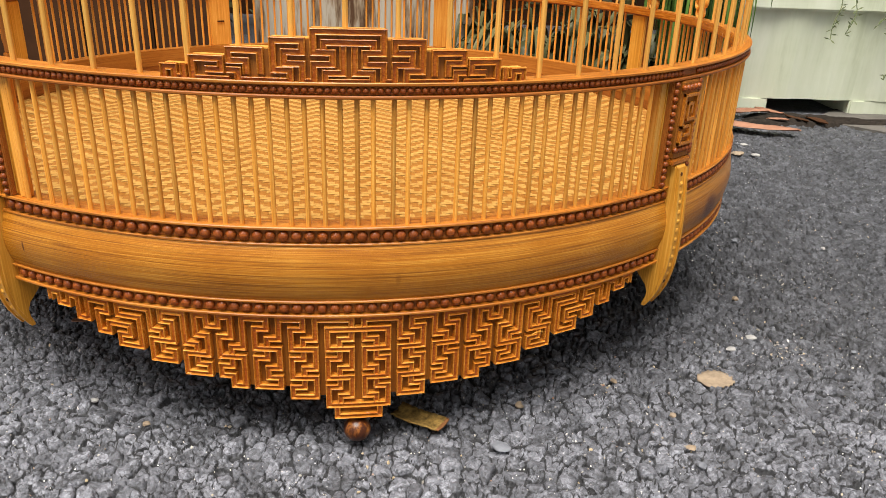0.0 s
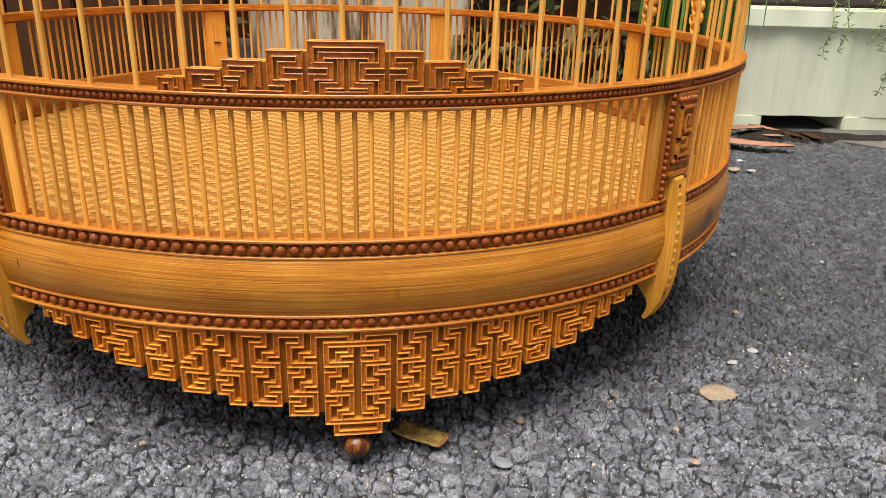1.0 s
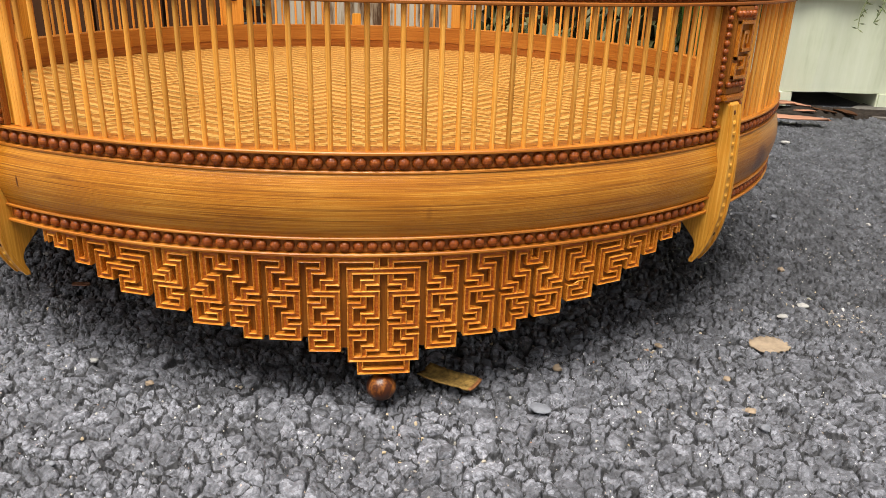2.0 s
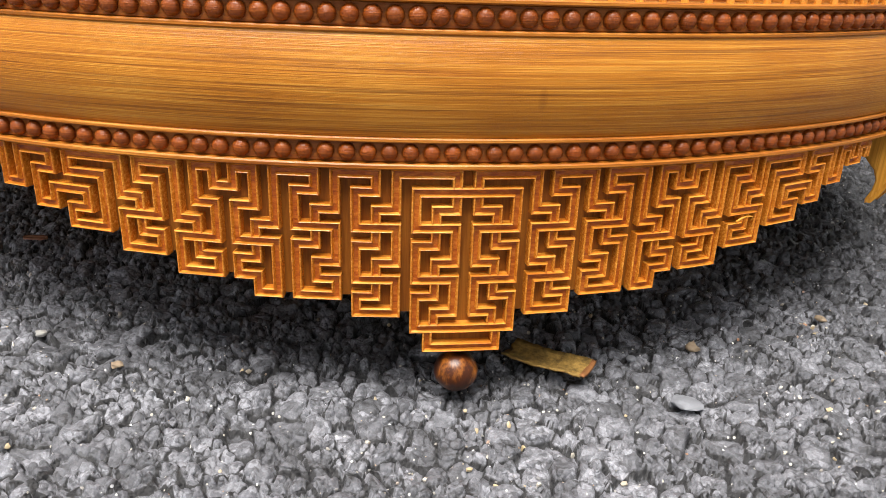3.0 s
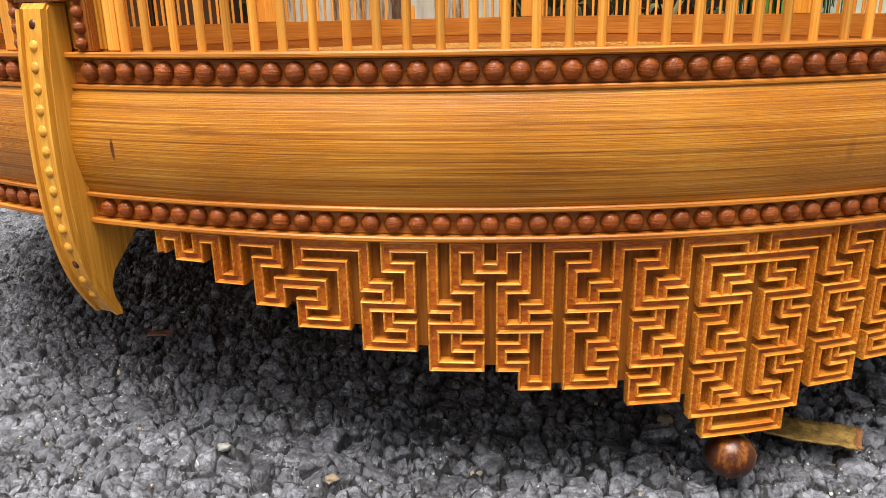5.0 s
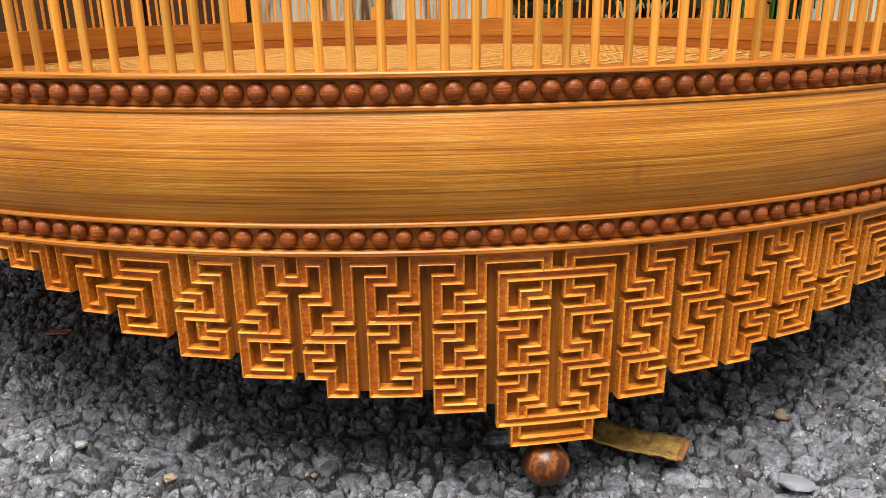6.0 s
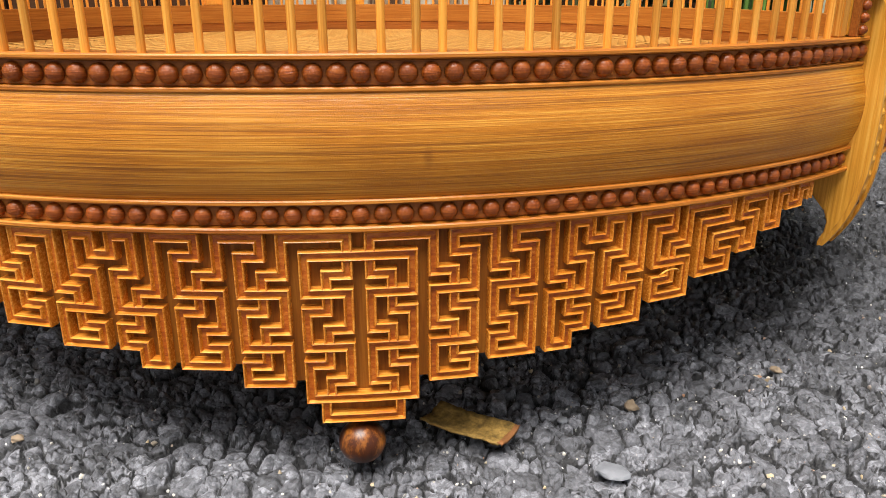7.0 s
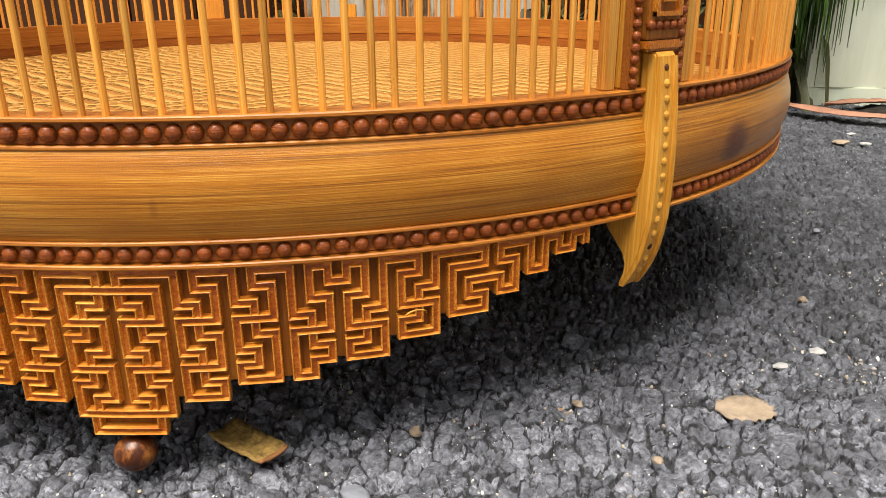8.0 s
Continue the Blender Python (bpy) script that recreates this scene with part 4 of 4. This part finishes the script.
scrap("fallen_leaf", 0.378, 0.985, 0.07, 0.022, 14, REDLEAF, "red-brown fallen leaf beside the planter foot", "leaf", 0.2, 0.003, 0.7, 11)
scrap("leaf_scrap", -0.186, 0.382, 0.0085, 0.004, 15, REDLEAF, "pinkish brown leaf scrap under the cage", "leaf", 0.2, 0.001, 0.4, 13)
pebble("stone_chip", 0.0388, 0.2941, 0.0070, BLUESTONE, "smooth blue-grey stone chip on asphalt", 3, 0.34, -20, 0.35)
pebble("pebble", 0.1848, 0.4025, 0.0052, PALESTONE, "white pebble on asphalt", 4, 0.35, 10)
pebble("pebble", 0.1690, 0.3882, 0.0046, PALESTONE, "white pebble on asphalt", 5, 0.4, 40)
pebble("pebble", 0.3094, 0.8000, 0.0110, TANLEAF, "pale pinkish stone near the planter", 6, 0.4)
pebble("pebble", 0.3283, 0.7990, 0.0080, PALESTONE, "pale stone near the planter", 7, 0.4)
pebble("pebble", 0.330, 0.8400, 0.0070, PALESTONE, "white stone near the planter", 8, 0.4)
pebble("pebble", -0.1178, 0.2995, 0.0029, TANLEAF, "tiny tan pebble on asphalt", 9, 0.7)
pebble("pebble", -0.1478, 0.3150, 0.0027, PALESTONE, "tiny pale pebble on asphalt", 10, 0.7)
pebble("pebble", 0.1227, 0.2996, 0.0035, TANLEAF, "small orange-brown stone on asphalt", 12, 0.4)
grit(8000, "pale mixed grit scattered over the asphalt")
rs = random.Random(21)
for i in range(46):
    sx, sy = rs.uniform(-0.30, 0.42), rs.uniform(0.245, 0.55)
    pebble("pebble", sx, sy, rs.uniform(0.0018, 0.0042), rs.choice((PALESTONE, TANLEAF, PALESTONE, BLUESTONE)), "tiny pale grit stone on asphalt", 30 + i, 0.7, rs.uniform(0, 180))

# ---- trailing plant over the planter ----
def trailing(x0, x1, y, z, n, label, seed, longest=18):
    rnd = random.Random(seed)
    verts, faces = [], []
    for _ in range(n):
        p = Vector((rnd.uniform(x0, x1), y - rnd.uniform(0, 0.01), z + rnd.uniform(0, 0.02)))
        d = Vector((rnd.uniform(-0.5, 0.5), -0.35, rnd.uniform(0.1, 0.6)))
        steps = rnd.randint(4, longest)
        for i in range(steps):
            q = p + d.normalized() * 0.006
            d = d + Vector((rnd.uniform(-0.3, 0.3), rnd.uniform(-0.12, 0.14), -0.13))
            if q.y > y - 0.012:
                q.y = y - 0.012
            w = 0.0006
            k = len(verts)
            verts += [tuple(p + Vector((-w, 0, 0))), tuple(p + Vector((w, 0, 0))), tuple(q + Vector((w, 0, 0))), tuple(q + Vector((-w, 0, 0)))]
            faces.append((k, k + 1, k + 2, k + 3))
            for _ in range(2):
                l_ = Vector((rnd.uniform(-1, 1), rnd.uniform(-0.6, 0.3), rnd.uniform(-0.8, 0.8))).normalized()
                s_ = l_.cross(Vector((0.3, 1, 0.2))).normalized() * 0.0009
                k = len(verts)
                verts += [tuple(q), tuple(q + l_ * 0.004 + s_), tuple(q + l_ * 0.008), tuple(q + l_ * 0.004 - s_)]
                faces.append((k, k + 1, k + 2, k + 3))
            p = q
    return tagged(new("trailing_plant", mesh_from("trailing_plant", verts, faces, VINE)), label, "plant", "trailing plants", "stuff")


trailing(0.52, 0.95, 1.020, 0.150, 42, "wispy grey-green trailing plant hanging over the planter", 4)
trailing(0.550, 0.63, 1.016, 0.150, 22, "tangled thin stems trailing down the planter front", 12, 30)
trailing(0.37, 0.51, 1.020, 0.152, 5, "thin stems of a trailing plant on the planter rim", 6)

# pale concrete corner beside the planter
bm = bmesh.new()
box_bm(bm, 0.0, 1.6, 0.0, 1.2, -0.05, 0.0)
kerb = bm_object("concrete_strip", bm, CONCRETE)
kerb.matrix_world = pose(0.465, 0.985, -0.001, 0, 0, -42.0)
tagged(kerb, "pale worn concrete strip beside the asphalt", "pavement", kind="structure")


# ---- carved scroll brackets above the rail ----
def scroll_bracket(seed):
    rnd = random.Random(seed)
    bm = bmesh.new()
    for cx_, cz_, rr in ((0, 197, 5.0), (4.5, 204, 4.2), (-4.0, 206, 4.4), (1.0, 213, 5.2), (-5.0, 216, 3.6), (5.5, 219, 4.6), (-1.5, 225, 5.0), (4.0, 232, 4.0), (-4.5, 235, 4.4)):
        n_, m_ = 16, 8
        ring_ = []
        for i in range(n_):
            t = 2 * math.pi * i / n_
            c = Vector((cx_ + rr * math.cos(t), 0, cz_ + rr * math.sin(t) * rnd.uniform(0.9, 1.1)))
            out = Vector((math.cos(t), 0, math.sin(t)))
            ring_.append([bm.verts.new(tuple((c + out * (1.5 * math.cos(2 * math.pi * j / m_)) + Vector((0, 2.4 * math.sin(2 * math.pi * j / m_), 0))) * K)) for j in range(m_)])
        for i in range(n_):
            for j in range(m_):
                f = bm.faces.new((ring_[i][j], ring_[(i + 1) % n_][j], ring_[(i + 1) % n_][(j + 1) % m_], ring_[i][(j + 1) % m_]))
                f.smooth = True
    bmesh.ops.recalc_face_normals(bm, faces=bm.faces)
    me = bpy.data.meshes.new("scroll_bracket")
    bm.to_mesh(me)
    bm.free()
    me.materials.append(WIRE)
    return me


for k_, a in enumerate((104.5, 89.5)):
    sb = child("scroll_bracket", scroll_bracket(k_ + 3), cage, "pale carved openwork scroll bracket")
    sb.matrix_local = Matrix.Rotation(radians(a), 4, "Z") @ Matrix.Translation((0, -K * (R - 5.5), 0))


# ---- litter by the planter, and a hedge that closes the back ----
rl = random.Random(5)
for i in range(5):
    scrap("fallen_leaf", rl.uniform(0.33, 0.47), rl.uniform(0.955, 1.02), rl.uniform(0.02, 0.045), rl.uniform(0.008, 0.014), rl.uniform(0, 180), REDLEAF if i % 3 == 0 else BROWNBOARD, "small dark dead leaf beside the planter", "leaf", 0.2, 0.002, 0.6, 60 + i)


def hedge(x0, x1, y, depth, height, n, label, seed):
    rnd = random.Random(seed)
    verts, faces = [], []
    for _ in range(n):
        c = Vector((rnd.uniform(x0, x1), y + rnd.uniform(0, depth), rnd.uniform(0.0, 1.0) ** 0.8 * height))
        a = Vector((rnd.uniform(-1, 1), rnd.uniform(-1, 0.2), rnd.uniform(-0.6, 1))).normalized()
        b = a.cross(Vector((rnd.uniform(-1, 1), rnd.uniform(-1, 1), rnd.uniform(-1, 1)))).normalized()
        ln, wd = rnd.uniform(0.03, 0.07), rnd.uniform(0.008, 0.016)
        k = len(verts)
        verts += [tuple(c), tuple(c + a * ln * 0.5 + b * wd), tuple(c + a * ln), tuple(c + a * ln * 0.5 - b * wd)]
        faces.append((k, k + 1, k + 2, k + 3))
    return tagged(new("hedge", mesh_from("hedge", verts, faces, GREEN)), label, "hedge")


# upper part unseen; height picked for the sky it hides from the ground
hedge(-2.2, 2.2, 1.42, 0.4, 0.72, 9000, "dense dark green shrubs behind the planters", 3)


# ---- dark soil spilled in front of the planter ----
def soil_patch(x, y, rx, ry, label, seed):
    rnd = random.Random(seed)
    verts, faces = [(0.0, 0.0, 0.002)], []
    n, m = 48, 7
    for j in range(1, m + 1):
        for i in range(n):
            t = 2 * math.pi * i / n
            k = j / m * (1 + 0.22 * math.sin(3 * t + seed) + 0.10 * math.sin(7 * t) + rnd.uniform(-0.06, 0.06))
            verts.append((rx * k * math.cos(t), ry * k * math.sin(t), 0.002 * (1 - (j / m) ** 2) + rnd.uniform(-0.002, 0.002) - 0.004 * (j == m)))
    for i in range(n):
        faces.append((0, 1 + i, 1 + (i + 1) % n))
        for j in range(m - 1):
            a, b = 1 + j * n + i, 1 + j * n + (i + 1) % n
            faces.append((a, a + n, b + n, b))
    ob = new("soil_patch", mesh_from("soil_patch", verts, faces, SOILDARK, True))
    ob.matrix_world = pose(x, y, 0.0, 0, 0, 4)
    return tagged(ob, label, "soil")


soil_patch(0.46, 0.975, 0.11, 0.030, "dark spilled soil in front of the planter", 2)


# ---- drooping grass at the planter's end ----
def drooping(x, y, z, n, label, seed):
    rnd = random.Random(seed)
    verts, faces = [], []
    for _ in range(n):
        base = Vector((x + rnd.gauss(-0.006, 0.018), y + rnd.uniform(-0.02, 0.03), z + rnd.uniform(-0.01, 0.05)))
        out = Vector((rnd.uniform(-0.7, 0.6), -rnd.uniform(0.2, 0.9), 0)) * rnd.uniform(0.02, 0.065)
        fall, wd = rnd.uniform(0.07, 0.19), rnd.uniform(0.0018, 0.0050)
        side = Vector((-out.y, out.x, 0)).normalized()
        k = len(verts)
        for i in range(9):
            u = i / 8
            p = base + out * (1 - (1 - u) ** 2) + Vector((0, 0, 0.05 * math.sin(min(1, u * 2.2) * math.pi * 0.5) - fall * u * u))
            p.z = max(p.z, 0.002)
            w = wd * (1 - u) ** 0.5
            verts += [tuple(p - side * w), tuple(p + Vector((0, 0.002, -w * 0.4))), tuple(p + side * w)]
            if i:
                a = k + 3 * i
                faces += [(a - 3, a, a + 1, a - 2), (a - 2, a + 1, a + 2, a - 1)]
    return tagged(new("drooping_grass", mesh_from("drooping_grass", verts, faces, GRASS, True)), label, "plant")


drooping(0.305, 1.00, 0.165, 620, "bright green drooping grass spilling over the planter end", 9)


# unseen wall added behind the shrubs to close the place and hide low sky
bm = bmesh.new()
box_bm(bm, -4.0, 4.0, 1.95, 2.15, -0.05, 0.85)
tagged(bm_object("wall_sky_block", bm, BROWNBOARD), "unseen dark brown wall added behind the shrubs to block the low sky", "wall", kind="structure")
